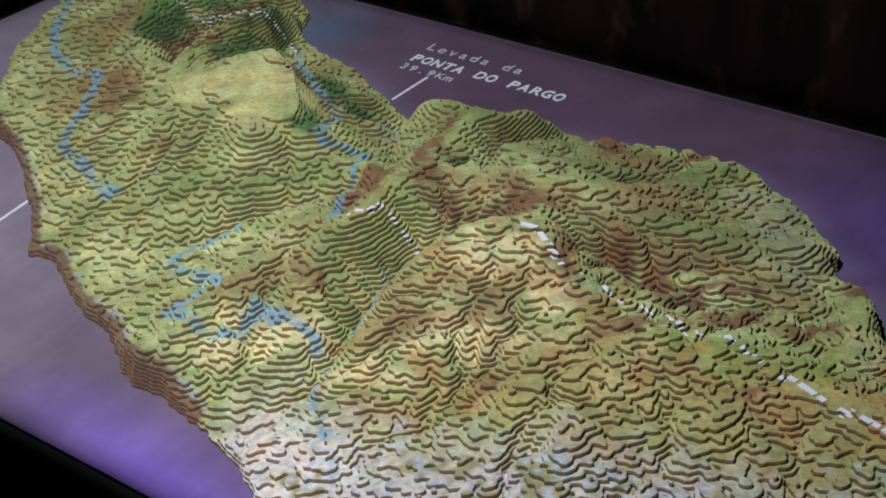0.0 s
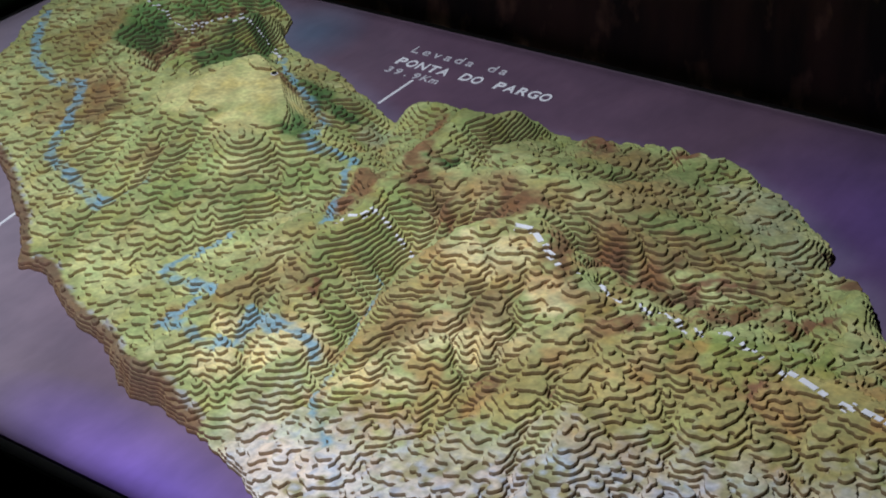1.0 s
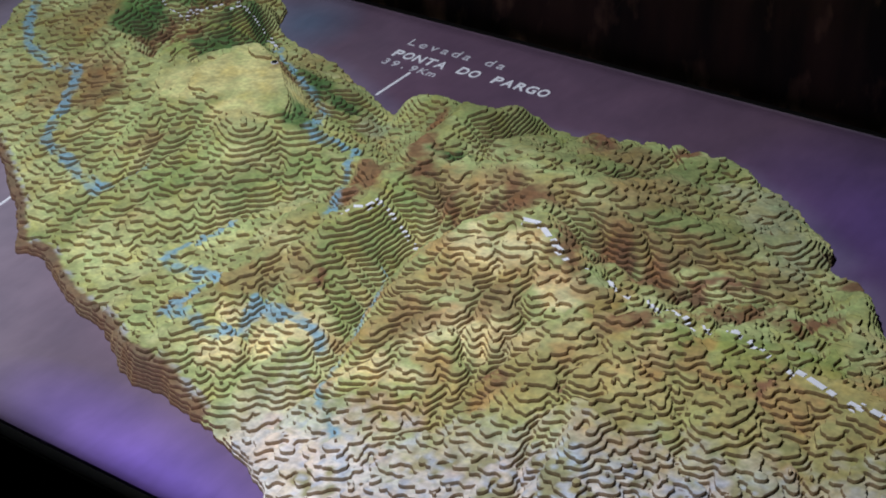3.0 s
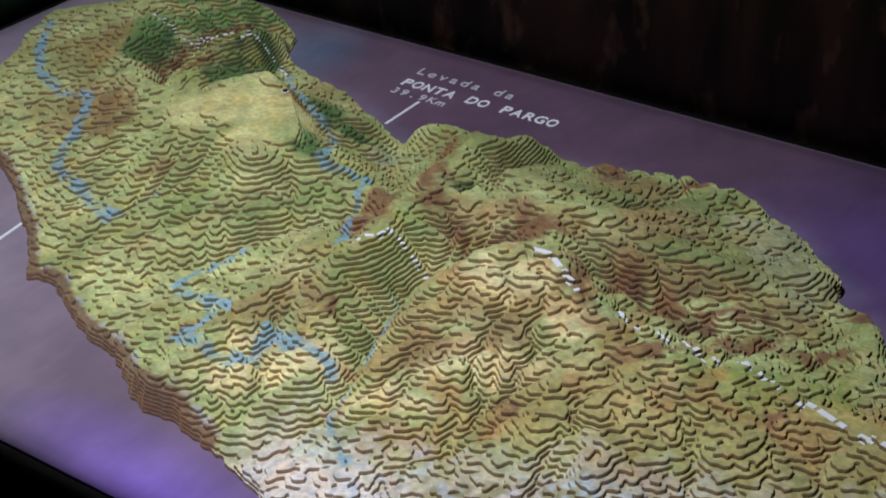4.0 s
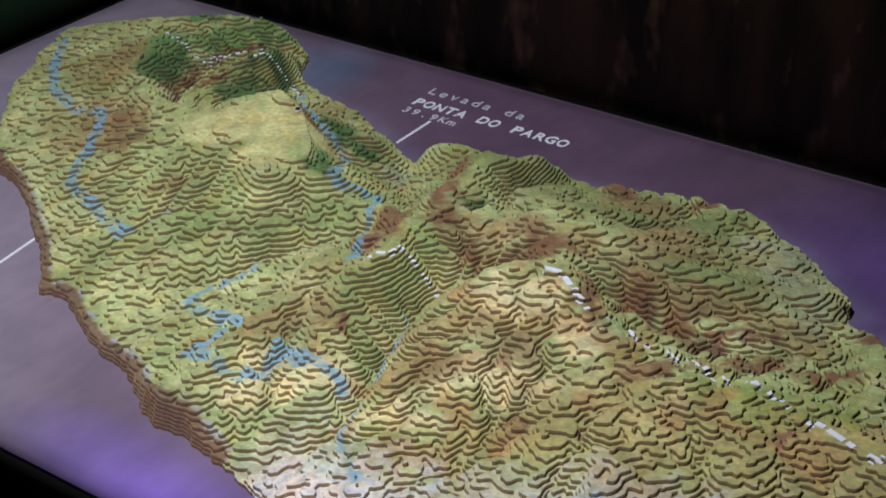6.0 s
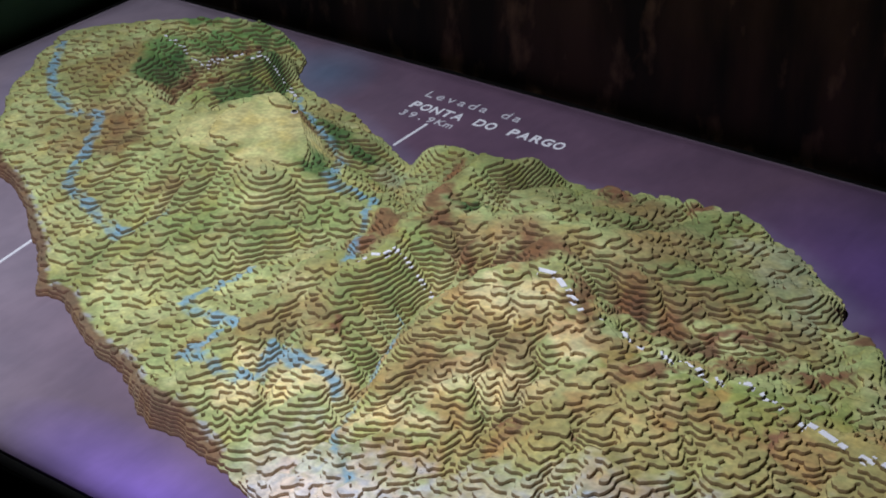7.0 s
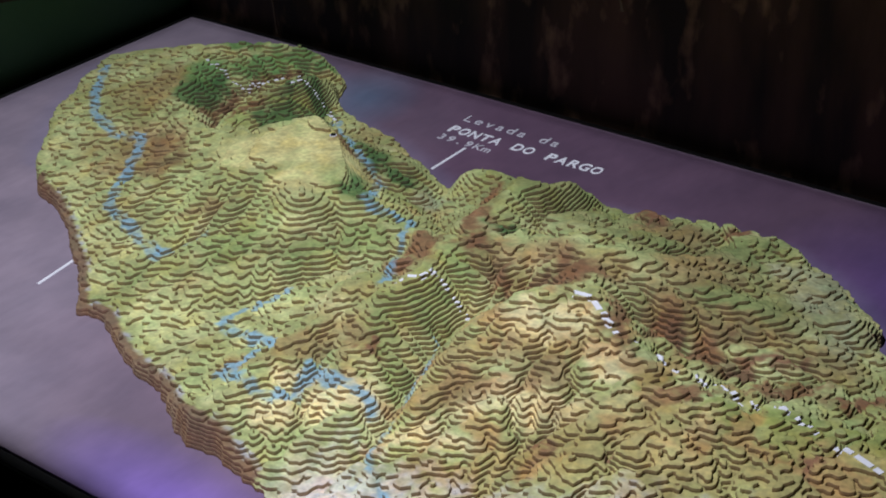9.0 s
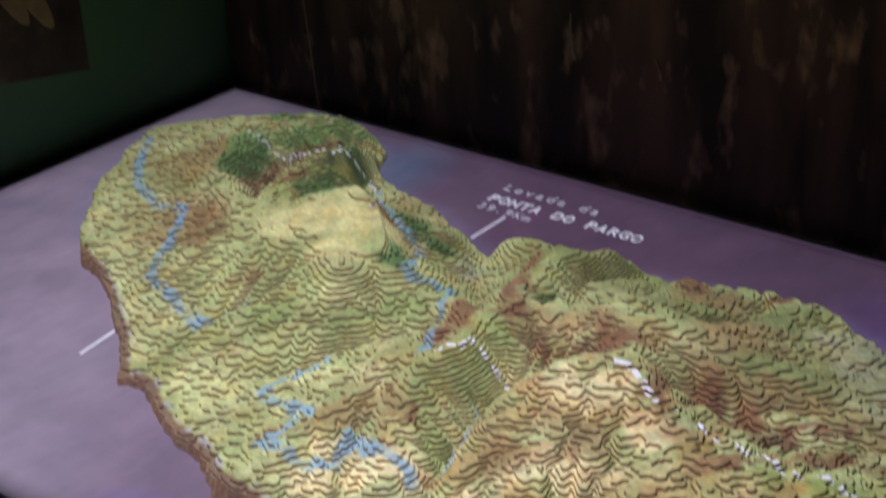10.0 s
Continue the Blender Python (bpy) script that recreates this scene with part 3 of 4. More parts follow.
def land_colours(x, y):
    """Colours of the projected island, put into the boards: grassland, woods, bare brown ground, the sandy plateau, the
    pale south shore.
    """
    n1, n2 = lattice(x, y, 0.06, 21), lattice(x, y, 0.022, 22)
    n3, n4 = lattice(x, y, 0.009, 23), lattice(x, y, 0.1, 24)
    jx, jy = x + 0.012 * n2 + 0.006 * n3, y + 0.012 * lattice(x, y, 0.022, 25) + 0.006 * lattice(x, y, 0.009, 26)
    c = np.tile((0.40, 0.455, 0.175), (len(x), 1))

    def lay(colour, weight, *spots):
        nonlocal c
        w = np.zeros(len(x))
        for cx, cy, rx, ry, turn in spots:
            w = np.maximum(w, soft_blob(jx, jy, cx, cy, rx, ry, turn))
        c = blend(c, w * weight, colour)

    n5 = lattice(x, y, 0.035, 27)
    c = blend(c, 0.6 * np.clip(1.3 * n1 + 0.5 * n3, 0, 1), (0.26, 0.31, 0.10))
    c = blend(c, 0.6 * np.clip(1.2 * n4 + 0.6 * n2 - 0.15, 0, 1), (0.31, 0.23, 0.09))
    c = blend(c, 0.6 * np.clip(1.4 * n5 + 0.4 * n3 - 0.3, 0, 1), (0.52, 0.52, 0.25))
    # pale lime grass in the west and south
    lay((0.52, 0.56, 0.24), 0.75, (0.371, 0.401, 0.087, 0.033, 144), (0.525, 0.330, 0.064, 0.032, 168), (0.723, 0.250, 0.060, 0.033, 8), (0.559, 0.271, 0.037, 0.021, 163),
        (0.906, 0.152, 0.025, 0.015, 161), (0.759, 0.428, 0.034, 0.009, 34), (0.138, 0.709, 0.064, 0.038, 2), (0.241, 0.516, 0.080, 0.024, 143),
        (0.822, 0.304, 0.053, 0.024, 172), (0.840, 0.248, 0.042, 0.020, 173))
    # green upper slopes, gorges and north side
    lay((0.21, 0.28, 0.08), 0.7, (0.766, 0.624, 0.070, 0.028, 117), (0.958, 0.648, 0.057, 0.012, 45), (0.981, 0.746, 0.073, 0.037, 121), (1.113, 0.654, 0.045, 0.038, 141),
        (1.188, 0.730, 0.058, 0.025, 52), (0.972, 0.320, 0.043, 0.019, 126), (0.991, 0.375, 0.034, 0.016, 79), (1.027, 0.269, 0.030, 0.012, 122),
        (1.173, 0.281, 0.021, 0.014, 127), (1.249, 0.575, 0.065, 0.036, 63))
    lay((0.20, 0.28, 0.08), 0.6, (0.787, 0.404, 0.046, 0.017, 35), (0.821, 0.446, 0.040, 0.018, 36), (0.987, 0.444, 0.042, 0.020, 66), (0.696, 0.375, 0.047, 0.025, 29),
        (0.296, 0.598, 0.056, 0.023, 164), (1.376, 0.527, 0.041, 0.017, 57), (0.92, 0.67, 0.05, 0.03, 0), (0.86, 0.70, 0.03, 0.03, 0))
    lay((0.19, 0.21, 0.075), 0.6, (1.11, 0.66, 0.15, 0.09, 0), (0.95, 0.68, 0.10, 0.06, 0), (1.26, 0.60, 0.11, 0.06, 20), (1.22, 0.51, 0.06, 0.035, 20), (0.90, 0.56, 0.05, 0.06, 0), (0.68, 0.68, 0.08, 0.04, -20))
    # warm dome and southern terraces
    lay((0.70, 0.63, 0.32), 0.9, (1.126, 0.371, 0.059, 0.023, 5), (1.225, 0.353, 0.027, 0.024, 154), (1.147, 0.279, 0.054, 0.023, 41), (1.004, 0.215, 0.041, 0.031, 26),
        (1.166, 0.393, 0.031, 0.028, 159), (1.114, 0.211, 0.049, 0.016, 11), (0.938, 0.220, 0.030, 0.016, 27), (1.342, 0.336, 0.022, 0.018, 60),
        (1.208, 0.288, 0.035, 0.019, 10), (0.943, 0.170, 0.023, 0.020, 40))
    # fresh green in the south-east
    lay((0.20, 0.27, 0.055), 0.75, (1.389, 0.385, 0.058, 0.019, 47), (1.425, 0.385, 0.037, 0.015, 58), (1.343, 0.355, 0.036, 0.007, 54), (1.422, 0.353, 0.033, 0.019, 50),
        (1.476, 0.430, 0.042, 0.022, 84), (1.271, 0.374, 0.028, 0.011, 68))
    lay((0.38, 0.29, 0.095), 0.6, (1.36, 0.30, 0.14, 0.05, 10), (1.30, 0.26, 0.10, 0.05, 10), (1.50, 0.36, 0.10, 0.06, 20), (1.24, 0.24, 0.06, 0.05, 0))
    lay((0.33, 0.36, 0.22), 0.65, (1.302, 0.705, 0.090, 0.029, 110), (1.248, 0.731, 0.038, 0.016, 76), (0.788, 0.642, 0.037, 0.014, 120), (1.362, 0.630, 0.048, 0.018, 107))
    # rusty mottling in the south-east
    rust = np.clip(2.4 * lattice(x, y, 0.026, 33) - 0.6 + 0.6 * n3, 0, 1) * np.clip((x - 0.93) / 0.1, 0, 1) * np.clip((0.55 - y) / 0.1, 0, 1)
    c = blend(c, 0.6 * rust, (0.38, 0.22, 0.08))
    # dry brownish slopes
    lay((0.27, 0.17, 0.07), 0.6, (0.377, 0.526, 0.072, 0.043, 151), (0.407, 0.460, 0.045, 0.019, 173), (0.872, 0.197, 0.035, 0.019, 31), (0.910, 0.253, 0.043, 0.014, 61),
        (0.959, 0.278, 0.041, 0.018, 135), (1.127, 0.329, 0.051, 0.019, 32), (1.078, 0.298, 0.056, 0.025, 142), (1.175, 0.318, 0.028, 0.018, 19),
        (0.617, 0.410, 0.039, 0.010, 51), (1.281, 0.543, 0.065, 0.017, 32), (1.210, 0.507, 0.033, 0.026, 98), (1.193, 0.615, 0.071, 0.036, 81))
    lay((0.28, 0.18, 0.075), 0.6, (1.110, 0.703, 0.041, 0.034, 35), (1.029, 0.494, 0.071, 0.027, 20), (1.132, 0.494, 0.037, 0.031, 45), (1.372, 0.565, 0.049, 0.025, 41),
        (0.290, 0.661, 0.069, 0.048, 138))
    # the sandy plateau
    lay((0.56, 0.54, 0.22), 1.0, (0.618, 0.545, 0.084, 0.049, 179), (0.705, 0.490, 0.034, 0.031, 133), (0.633, 0.605, 0.062, 0.014, 109), (0.589, 0.513, 0.060, 0.029, 172), (0.66, 0.565, 0.05, 0.045, 0))
    # woods round the caldera and in the northern gorge
    lay((0.30, 0.25, 0.085), 0.6, (0.261, 0.630, 0.087, 0.041, 157), (0.280, 0.691, 0.065, 0.022, 147))
    lay((0.11, 0.26, 0.07), 0.85, (0.338, 0.856, 0.091, 0.023, 67), (0.309, 0.732, 0.061, 0.029, 120), (0.392, 0.904, 0.036, 0.010, 88), (0.25, 0.86, 0.05, 0.03, 30))
    lay((0.055, 0.135, 0.036), 0.9, (0.348, 0.667, 0.050, 0.026, 109), (0.333, 0.728, 0.037, 0.018, 115), (0.491, 0.700, 0.070, 0.030, 118), (0.503, 0.647, 0.050, 0.017, 146), (0.478, 0.779, 0.06, 0.021, 126),
        (0.767, 0.529, 0.050, 0.018, 125), (0.684, 0.658, 0.041, 0.027, 131), (0.973, 0.542, 0.022, 0.012, 84), (0.730, 0.646, 0.030, 0.027, 136))
    lay((0.28, 0.33, 0.09), 0.8, (0.465, 0.702, 0.031, 0.008, 62), (0.479, 0.624, 0.032, 0.021, 141), (0.475, 0.745, 0.025, 0.007, 83))
    # bare brown ground, ragged at its edges
    jx, jy = jx + 0.006 * lattice(x, y, 0.005, 28), jy + 0.006 * lattice(x, y, 0.005, 29)
    lay((0.20, 0.095, 0.045), 0.88, (0.924, 0.454, 0.050, 0.018, 130), (0.966, 0.478, 0.020, 0.013, 60), (0.888, 0.646, 0.050, 0.013, 122), (0.942, 0.534, 0.047, 0.018, 114),
        (1.109, 0.473, 0.050, 0.022, 133), (1.200, 0.421, 0.050, 0.012, 126), (1.223, 0.473, 0.040, 0.012, 98), (1.268, 0.479, 0.045, 0.017, 81),
        (1.043, 0.446, 0.050, 0.011, 134), (1.085, 0.452, 0.040, 0.014, 156), (1.310, 0.360, 0.038, 0.011, 59), (1.367, 0.476, 0.066, 0.016, 65))
    lay((0.20, 0.09, 0.05), 0.88, (1.284, 0.253, 0.009, 0.009, 8), (1.446, 0.352, 0.017, 0.011, 85), (1.212, 0.248, 0.020, 0.006, 128), (1.058, 0.739, 0.040, 0.018, 118),
        (1.163, 0.772, 0.017, 0.013, 39), (1.386, 0.674, 0.022, 0.009, 83), (1.426, 0.639, 0.021, 0.015, 96), (0.920, 0.412, 0.030, 0.011, 151),
        (1.325, 0.524, 0.038, 0.010, 46), (1.306, 0.483, 0.042, 0.013, 61), (1.426, 0.512, 0.037, 0.014, 52), (0.979, 0.291, 0.020, 0.006, 127))
    lay((0.17, 0.085, 0.04), 0.9, (0.367, 0.712, 0.056, 0.009, 106), (0.349, 0.791, 0.035, 0.008, 94), (0.403, 0.634, 0.057, 0.008, 133), (0.368, 0.856, 0.045, 0.007, 41), (0.454, 0.657, 0.042, 0.007, 98), (0.656, 0.631, 0.030, 0.010, 127))
    lay((0.24, 0.13, 0.055), 0.75, (0.438, 0.522, 0.052, 0.027, 138), (0.467, 0.474, 0.032, 0.024, 105))
    # paler towards the southern shore, mottled with grey-blue
    pale = np.clip((0.185 + 0.12 * np.clip((x - 1.2) / 0.3, 0, 1.2) - jy + 0.02 * n3) / 0.075, 0, 1) * np.clip((x - 0.98) / 0.06, 0, 1)
    c = blend(c, 0.85 * pale, (0.74, 0.69, 0.65))
    c = blend(c, pale * np.clip(1.0 * n2 + 1.5 * n3 + 0.75 * np.clip((x - 1.2) / 0.1, -1, 1), 0, 1) * 0.9, (0.22, 0.21, 0.08))
    c = blend(c, pale * np.clip(2.4 * lattice(x, y, 0.0065, 35) + n1 - 0.5, 0, 1) * 0.75, (0.42, 0.48, 0.56))
    c = c * (1.24, 1.18, 1.25) * (1 + 0.17 * n2 + 0.15 * n3)[:, None]
    # brown rock of the southern sea cliffs with lilac spots on their brow
    brow = sample(SHORE, x, y) + 0.003 * n3
    south = (y < 0.42 - 0.3 * np.clip(x - 0.4, 0, 1)) & (x < 0.985 + 0.01 * n2)
    c = blend(c, south * np.clip((0.013 - brow) / 0.002, 0, 1) * 0.9, (0.22, 0.125, 0.085))
    c = blend(c, south * np.clip((0.019 - brow) / 0.002, 0, 1) * np.clip((brow - 0.011) / 0.002, 0, 1) * np.clip(2.5 * n3, 0, 1) * 0.8, (0.42, 0.40, 0.50))
    # blue watercourses of the projected map, painted into the colour
    for wide, points in BLUE_LINES:
        d = line_distance(x, y, points) + 0.0035 * n3 + 0.003 * lattice(x, y, 0.02, 31) + 0.0015 * lattice(x, y, 0.004, 32)
        breaks = np.clip(1.0 + 0.9 * lattice(x, y, 0.013, 34) + 0.5 * n3, 0, 1)
        c = blend(c, np.clip((wide - d) / 0.0018, 0, 1) * breaks * 0.85, (0.25, 0.46, 0.62))
    return np.clip(c, 0.01, 0.9)


_gx, _gy = np.meshgrid(np.arange(1201) * CELL, np.arange(501) * CELL, indexing="ij")
LIT_LAND = land_colours(_gx.ravel(), _gy.ravel()).reshape(1201, 501, 3)


def pictured(x, y):
    """Colour of the land at a place, with the projected map's light in it."""
    return np.column_stack([sample(LIT_LAND[:, :, k], x, y, CELL) for k in range(3)])


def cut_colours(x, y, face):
    """Colour of the cut edges: brown board, mixed with a darkened tint of the projected face colour above."""
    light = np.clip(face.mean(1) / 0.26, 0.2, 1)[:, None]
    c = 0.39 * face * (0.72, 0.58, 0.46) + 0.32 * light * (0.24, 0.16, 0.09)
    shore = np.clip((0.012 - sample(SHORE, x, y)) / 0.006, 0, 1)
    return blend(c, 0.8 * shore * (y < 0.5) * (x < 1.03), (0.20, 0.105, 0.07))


def sea_colours(x, y):
    """The projected sea's light put into colour: lilac in the west, purple in the north and east, violet by the near
    edge.
    """
    n1, n2 = lattice(x, y, 0.16, 41), lattice(x, y, 0.05, 42)
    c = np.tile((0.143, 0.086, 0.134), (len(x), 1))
    # the projected sea is brighter in the west, put into the colour
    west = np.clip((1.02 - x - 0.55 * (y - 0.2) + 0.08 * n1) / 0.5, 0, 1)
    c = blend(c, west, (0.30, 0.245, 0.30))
    # violet band of the projector's flicker, painted by the near edge
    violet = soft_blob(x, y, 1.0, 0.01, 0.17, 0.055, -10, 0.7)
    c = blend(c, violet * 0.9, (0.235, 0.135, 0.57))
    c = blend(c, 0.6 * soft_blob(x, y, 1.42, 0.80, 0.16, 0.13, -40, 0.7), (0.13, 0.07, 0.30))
    # pale and bluish glow off the north shore, painted into the sea
    d = -sample(SHORE, x, y)
    c = blend(c, np.clip((0.035 - d) / 0.03, 0, 1) * 0.35 * (y > 0.45), (0.26, 0.24, 0.36))
    c = blend(c, 0.7 * soft_blob(x, y, 0.47, 0.90, 0.05, 0.07, 20, 0.8), (0.13, 0.20, 0.30))
    return np.clip(c * (1 + 0.06 * n1 + 0.05 * n2)[:, None], 0.01, 0.9)


# ---- the table ----
table = empty("display_table", "long black exhibition table with a purple sea projected on its top", "table")
part("carcass", slab((-0.012, 0.02, 0.0), (2.60, 0.99, TOP - 0.03), 0.003), BLACK, table)
for lo, hi in (((-0.017, -0.017, TOP - 0.05), (2.627, -0.001, TOP - 0.002)), ((-0.017, 1.001, TOP - 0.05), (2.627, 1.017, TOP - 0.002)),
               ((-0.017, -0.001, TOP - 0.05), (-0.001, 1.001, TOP - 0.002)), ((2.611, -0.001, TOP - 0.05), (2.627, 1.001, TOP - 0.002))):
    part("edge_strip", slab(lo, hi, 0.002), BLACK, table)
gx, gy = np.meshgrid(np.linspace(-0.0005, 2.6105, 262), np.linspace(-0.0005, 1.0005, 102), indexing="ij")
flat = np.column_stack([gx.ravel(), gy.ravel(), np.full(gx.size, TOP)])
ids = np.arange(gx.size).reshape(gx.shape)
quads = np.column_stack([a.ravel() for a in (ids[:-1, :-1], ids[1:, :-1], ids[1:, 1:], ids[:-1, 1:])])
under = flat - (0, 0, 0.03)
n = len(flat)
rim = np.concatenate([ids[:, 0], ids[-1, 1:], ids[-2::-1, -1], ids[0, -2:0:-1]])
sides = np.column_stack([rim, np.roll(rim, -1), np.roll(rim, -1) + n, rim + n])
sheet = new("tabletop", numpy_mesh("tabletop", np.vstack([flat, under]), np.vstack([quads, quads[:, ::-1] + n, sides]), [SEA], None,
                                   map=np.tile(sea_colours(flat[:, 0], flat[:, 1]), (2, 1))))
sheet.parent = table
tagged(sheet, "tabletop painted as the mottled purple and lilac projected sea")


# ---- the relief: contour boards stacked one on another ----
def cut_boards():
    """Splits the island along its contours. Returns, board by board, the triangles of its open top and the segments of its cut edge."""
    xs = np.concatenate([np.arange(0.0, 1.64, 0.0024), np.arange(1.64, 2.30, 0.01)])
    ys = np.arange(0.0, 0.985, 0.0024)
    px, py = np.meshgrid(xs, ys, indexing="ij")
    ph = terrain(px.ravel(), py.ravel()).reshape(px.shape)
    # levels fall between the grid's values
    field = ph / STEP - 0.3 + 1.7e-5
    pts = np.stack([px, py, field], -1)
    a, b, c, d = pts[:-1, :-1], pts[1:, :-1], pts[1:, 1:], pts[:-1, 1:]
    tris = np.concatenate([np.stack([a, b, c], 2).reshape(-1, 3, 3), np.stack([a, c, d], 2).reshape(-1, 3, 3)])
    tris = tris[tris[:, :, 2].max(1) > 0]
    boards, level = [], 0
    tris, cut = split(tris, 0.0)
    tris = tris[tris[:, :, 2].mean(1) > 0]
    while len(tris):
        low, high = tris[tris[:, :, 2].max(1) <= level + 1], tris[tris[:, :, 2].max(1) > level + 1]
        pieces, next_cut = split(high, level + 1.0)
        below = pieces[:, :, 2].mean(1) < level + 1
        boards.append((np.concatenate([low, pieces[below]]), cut))
        tris, cut, level = pieces[~below], next_cut, level + 1
    return boards


def split(tris, at):
    """Cuts the triangles along one level. Returns all pieces, and the segments of the cut with the high side on the left."""
    over = tris[:, :, 2] > at
    count = over.sum(1)
    whole = tris[(count == 0) | (count == 3)]
    out, segments = [whole], []
    for lone_over in (True, False):
        some = tris[count == (1 if lone_over else 2)]
        if not len(some):
            continue
        flags = (some[:, :, 2] > at) == lone_over
        k = flags.argmax(1)
        rows = np.arange(len(some))
        p, q, r = some[rows, k], some[rows, (k + 1) % 3], some[rows, (k + 2) % 3]
        s = ((at - p[:, 2]) / (q[:, 2] - p[:, 2]))[:, None]
        t = ((at - p[:, 2]) / (r[:, 2] - p[:, 2]))[:, None]
        u, v = p + s * (q - p), p + t * (r - p)
        u[:, 2] = v[:, 2] = at
        out += [np.stack([p, u, v], 1), np.stack([u, q, r], 1), np.stack([u, r, v], 1)]
        segments.append(np.stack([u, v] if lone_over else [v, u], 1)[:, :, :2])
    return np.concatenate(out), np.concatenate(segments) if segments else np.zeros((0, 2, 2))


def board_pieces(count, faces):
    """The separate islands of one board: each large one by itself, the small chips together at the end."""
    label = np.arange(count)
    while True:
        before = label.copy()
        np.minimum.at(label, faces.ravel(), np.repeat(label[faces].min(1), 3))
        label = label[label[label]]
        if (label == before).all():
            break
    names, index, sizes = np.unique(label[faces[:, 0]], return_inverse=True, return_counts=True)
    large = np.nonzero(sizes > 260)[0]
    for k in large:
        yield index == k, False
    rest = ~np.isin(index, large)
    if rest.any():
        yield rest, True


relief = empty("relief_map", "stepped relief model of a mountainous island in stacked contour boards", "relief model")
for level, (tops, cut) in enumerate(cut_boards()):
    high, low = TOP + (level + 1) * STEP, TOP + level * STEP - (0.0004 if level else 0)
    flatpts = np.round(tops[:, :, :2].reshape(-1, 2), 6)
    corners, index = np.unique(flatpts, axis=0, return_inverse=True)
    top_verts = np.column_stack([corners, np.full(len(corners), high)])
    top_faces = index.reshape(-1, 3)
    good = (top_faces[:, 0] != top_faces[:, 1]) & (top_faces[:, 1] != top_faces[:, 2]) & (top_faces[:, 0] != top_faces[:, 2])
    top_faces = top_faces[good]
    ends = cut.reshape(-1, 2)
    m = len(ends)
    wall_verts = np.vstack([np.column_stack([ends, np.full(m, high)]), np.column_stack([ends, np.full(m, low)])])
    e = np.arange(0, m, 2)
    walls = np.vstack([np.column_stack([e, e + m, e + 1 + m]), np.column_stack([e, e + 1 + m, e + 1])]) + len(corners)
    verts = np.vstack([top_verts, wall_verts])
    faces = np.vstack([top_faces, walls])
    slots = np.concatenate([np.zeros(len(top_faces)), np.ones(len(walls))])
    verts, index = np.unique(np.round(verts, 6), axis=0, return_inverse=True)
    faces = index.reshape(-1)[faces]
    keep = (faces[:, 0] != faces[:, 1]) & (faces[:, 1] != faces[:, 2]) & (faces[:, 0] != faces[:, 2])
    faces, slots = faces[keep], slots[keep]
    for piece, is_chips in board_pieces(len(verts), faces):
        used, index = np.unique(faces[piece], return_inverse=True)
        v = verts[used]
        face = pictured(v[:, 0], v[:, 1])
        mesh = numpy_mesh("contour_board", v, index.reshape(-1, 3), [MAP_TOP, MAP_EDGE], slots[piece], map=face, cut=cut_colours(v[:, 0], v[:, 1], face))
        ob = new("board_waste" if is_chips else "contour_board", mesh)
        ob.parent = relief
        if is_chips:
            tagged(ob, kind="stuff")


def board_height(x, y):
    h = terrain(np.array([x]), np.array([y]))[0] / STEP - 0.3
    return TOP + max(0.0, math.floor(h) + 1) * STEP


# ---- lines and captions of the projected map, built as thin white plates ----
def draped_piece(ax, ay, bx, by, width, thick=0.0009):
    """One dash: small plates that lie on the boards below them."""
    bm = bmesh.new()
    long = math.hypot(bx - ax, by - ay)
    steps, across = max(1, int(long / 0.0022)), 3
    ux, uy = (bx - ax) / long, (by - ay) / long
    for i in range(steps):
        for j in range(across):
            s, w = (i + 0.5) / steps, ((j + 0.5) / across - 0.5) * width
            x, y = ax + (bx - ax) * s - uy * w, ay + (by - ay) * s + ux * w
            z = board_height(x, y)
            turn = Matrix.Rotation(math.atan2(uy, ux), 4, "Z")
            m = Matrix.Translation((x, y, z + thick / 2)) @ turn @ Matrix.Diagonal((long / steps, width / across, thick, 1))
            bmesh.ops.create_cube(bm, size=1, matrix=m)
    return bm


def dashed_line(label, points, width, dash, gap):
    thing = empty("dashed_line", label, "map line", "dashed water channels on the map")
    rest = 0.0
    for (ax, ay), (bx, by) in zip(points, points[1:]):
        long = math.hypot(bx - ax, by - ay)
        at = rest
        while at < long - 0.002:
            end = min(at + dash, long)
            p, q = at / long, end / long
            part("dash", draped_piece(ax + (bx - ax) * p, ay + (by - ay) * p, ax + (bx - ax) * q, ay + (by - ay) * q, width), WHITE, thing)
            at += dash + gap
        rest = max(0.0, at - long)


dashed_line("white dashed line along the eastern crest of the relief", [(1.146, 0.418), (1.169, 0.421), (1.183, 0.410), (1.203, 0.400), (1.213, 0.394), (1.236, 0.395), (1.255, 0.401),
            (1.285, 0.394), (1.313, 0.412), (1.354, 0.394), (1.369, 0.406), (1.397, 0.411), (1.430, 0.402), (1.469, 0.393), (1.503, 0.380), (1.533, 0.373), (1.562, 0.366), (1.66, 0.335)], 0.0064, 0.020, 0.0035)
dashed_line("white dashed line on the slope below the main crest", [(0.953, 0.362), (0.962, 0.371), (0.975, 0.378), (0.979, 0.403), (0.997, 0.406), (1.017, 0.411)], 0.0050, 0.010, 0.0045)
dashed_line("white dashed line down the wooded caldera wall", [(0.270, 0.768), (0.291, 0.763), (0.323, 0.758), (0.357, 0.756)], 0.0050, 0.007, 0.0045)
dashed_line("white dashed line along the ridge inside the caldera", [(0.355, 0.765), (0.350, 0.806), (0.363, 0.836)], 0.0050, 0.007, 0.0045)
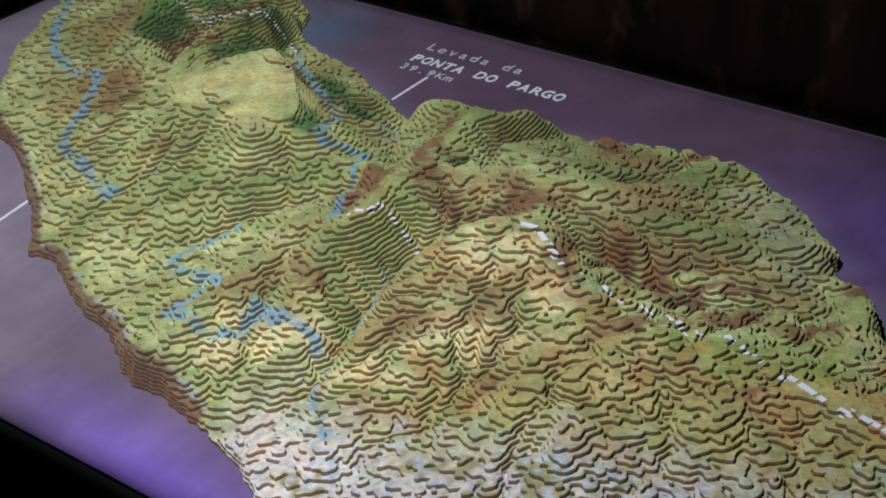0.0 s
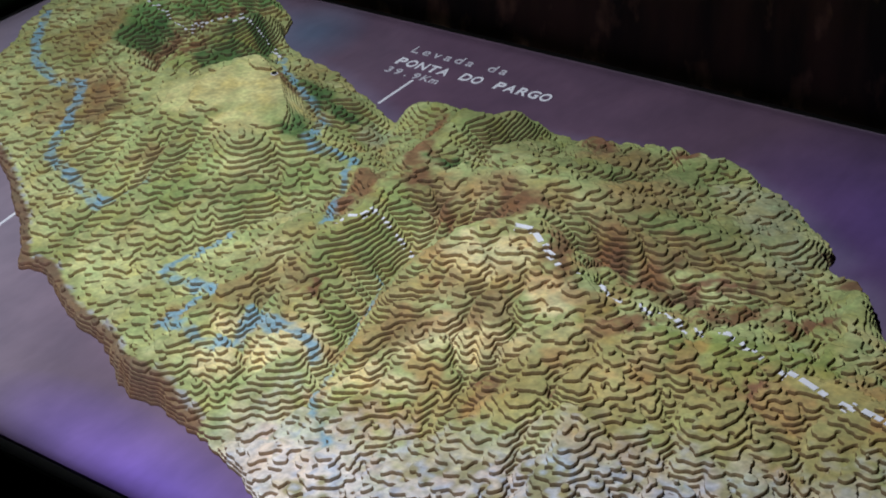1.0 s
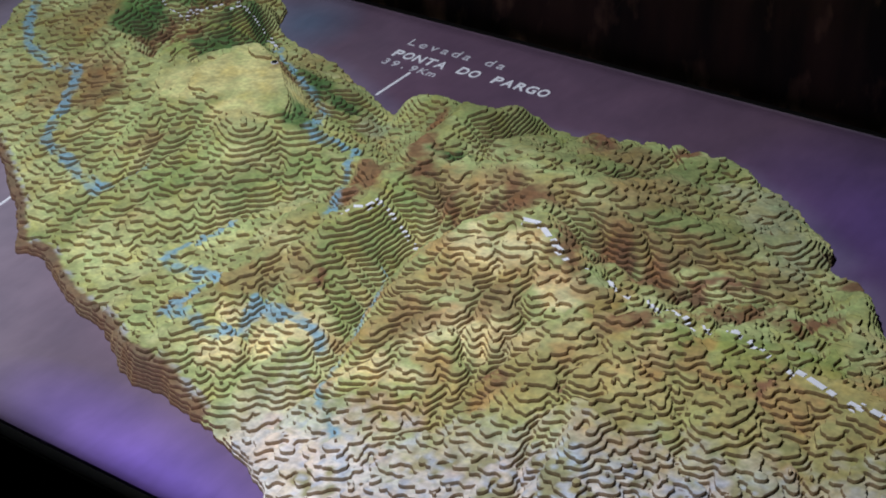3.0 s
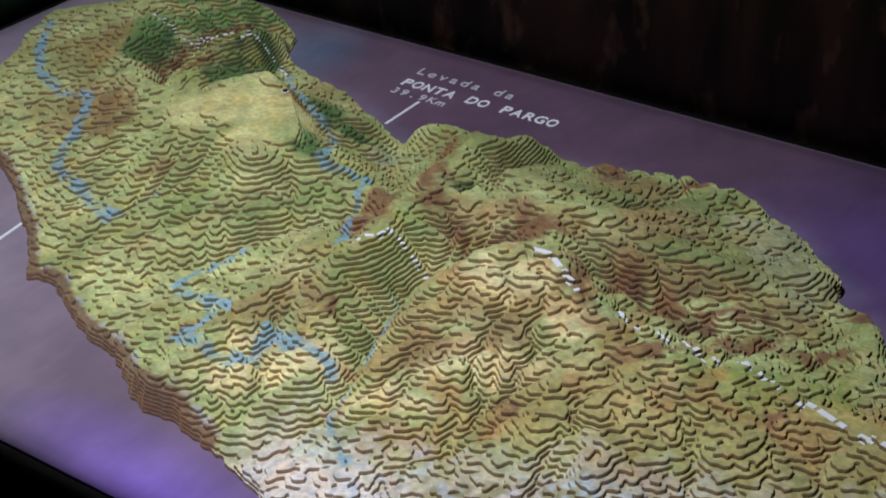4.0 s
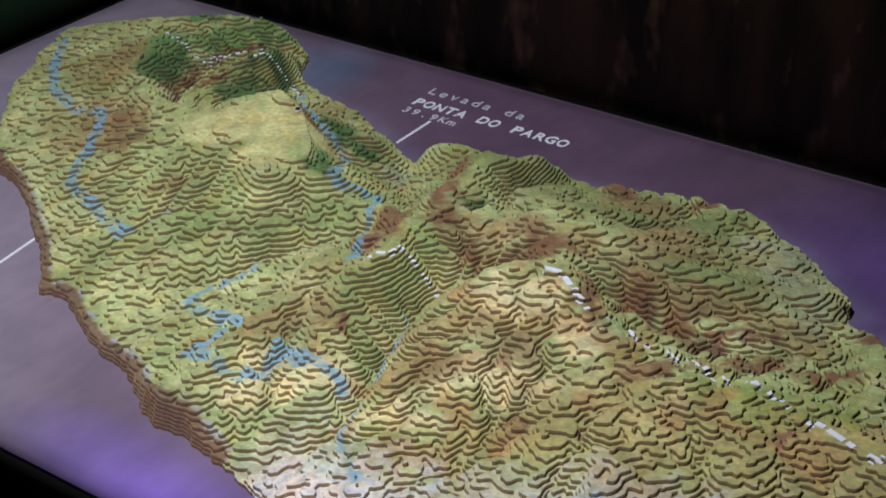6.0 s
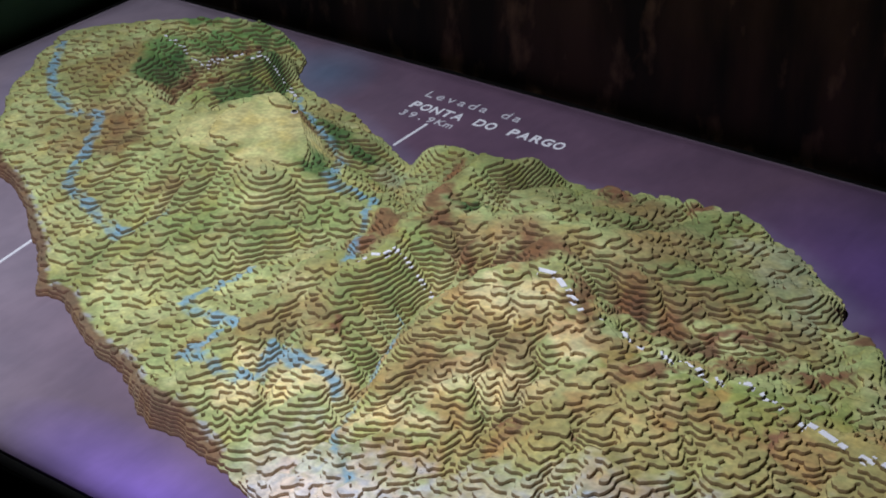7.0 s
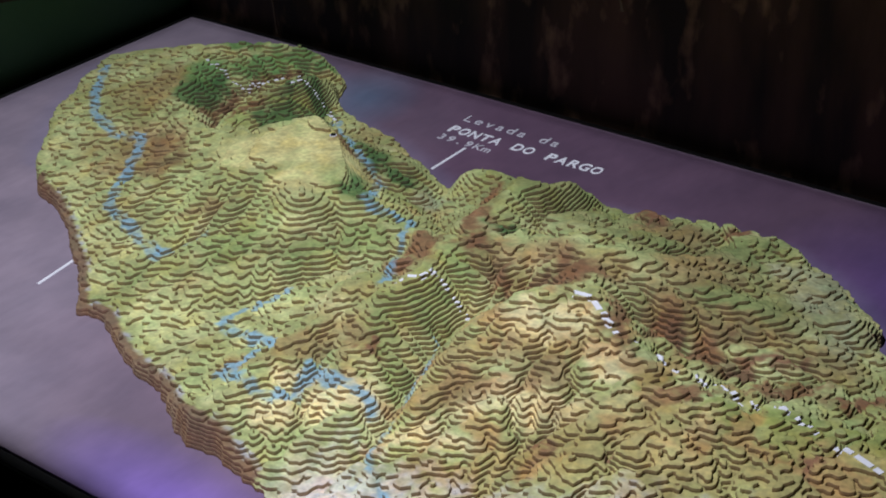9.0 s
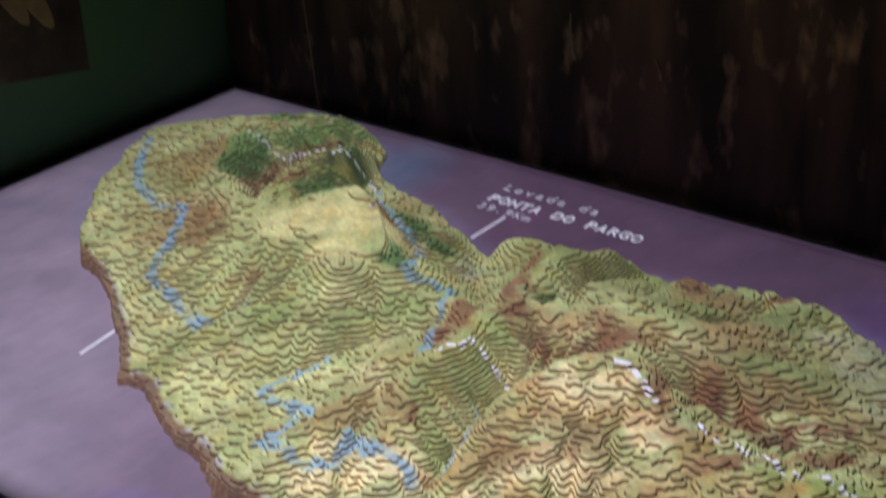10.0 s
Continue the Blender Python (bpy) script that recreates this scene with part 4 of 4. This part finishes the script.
dashed_line("white dashed line on the slope beside the plateau", [(0.460, 0.745), (0.470, 0.784), (0.475, 0.799), (0.526, 0.771)], 0.0050, 0.008, 0.005)

# a small pin hole with a pale collar on the plateau
pin = empty("marker_pin", "small black marker pin with a pale collar on the plateau", "marker")
ground = board_height(0.659, 0.608)
for name, wide, low, high, material in (("collar", 0.0052, -0.001, 0.0008, CAPTION), ("peg", 0.0036, -0.001, 0.0022, BLACK)):
    bm = bmesh.new()
    bmesh.ops.create_cone(bm, cap_ends=True, segments=20, radius1=wide, radius2=wide * 0.92, depth=high - low,
                          matrix=pose(0.659, 0.608, ground + (low + high) / 2))
    part(name, bm, material, pin)


def strip(a, b, width, z, thick=0.0008):
    bm = bmesh.new()
    long = math.hypot(b[0] - a[0], b[1] - a[1])
    m = Matrix.Translation(((a[0] + b[0]) / 2, (a[1] + b[1]) / 2, z + thick / 2)) @ Matrix.Rotation(math.atan2(b[1] - a[1], b[0] - a[0]), 4, "Z")
    bmesh.ops.create_cube(bm, size=1, matrix=m @ Matrix.Diagonal((long, width, thick, 1)))
    return bm


tagged(part("leader_line", strip((0.702, 0.760), (0.702, 0.840), 0.0042, TOP), WHITE), "white leader line from the north shore to a caption", "map line")
tagged(part("leader_line", strip((0.489, 0.24), (0.479, 0.318), 0.0042, TOP), WHITE), "white leader line out from the south-west shore", "map line")


def caption_line(words, x, y, high, pitch, parent, weight):
    """Letters set one by one at an even pitch, flat plates in place of projected lettering."""
    for n, letter in enumerate(words):
        if letter == " ":
            continue
        font = bpy.data.curves.new("letter", "FONT")
        font.body, font.size, font.align_x = letter, high / 0.70, "CENTER"
        font.offset, font.extrude, font.resolution_u = weight, 0.0004, 4
        ob = bpy.data.objects.new("letter", font)
        mesh = bpy.data.meshes.new_from_object(ob)
        wide = max(v.co.x for v in mesh.vertices) - min(v.co.x for v in mesh.vertices)
        squeeze = min(1.0, 0.86 * pitch / wide)
        mesh.transform(Matrix.Translation((x + (n + 0.5) * pitch, y, TOP + 0.0005)) @ Matrix.Diagonal((squeeze, 1, 1, 1)))
        bm = bmesh.new()
        bm.from_mesh(mesh)
        part("letter", bm, WHITE if weight > 0.0004 else CAPTION, parent)
        bpy.data.objects.remove(ob)
        bpy.data.meshes.remove(mesh)
        bpy.data.curves.remove(font)


caption = empty("caption", "pale three-line caption projected onto the purple sea", "caption")
caption_line("Levada da", 0.640, 0.914, 0.0205, 0.0190, caption, 0.0001)
caption_line("PONTA DO PARGO", 0.642, 0.873, 0.0205, 0.0187, caption, 0.0007)
caption_line("39.9Km", 0.644, 0.845, 0.0165, 0.0157, caption, 0.0002)
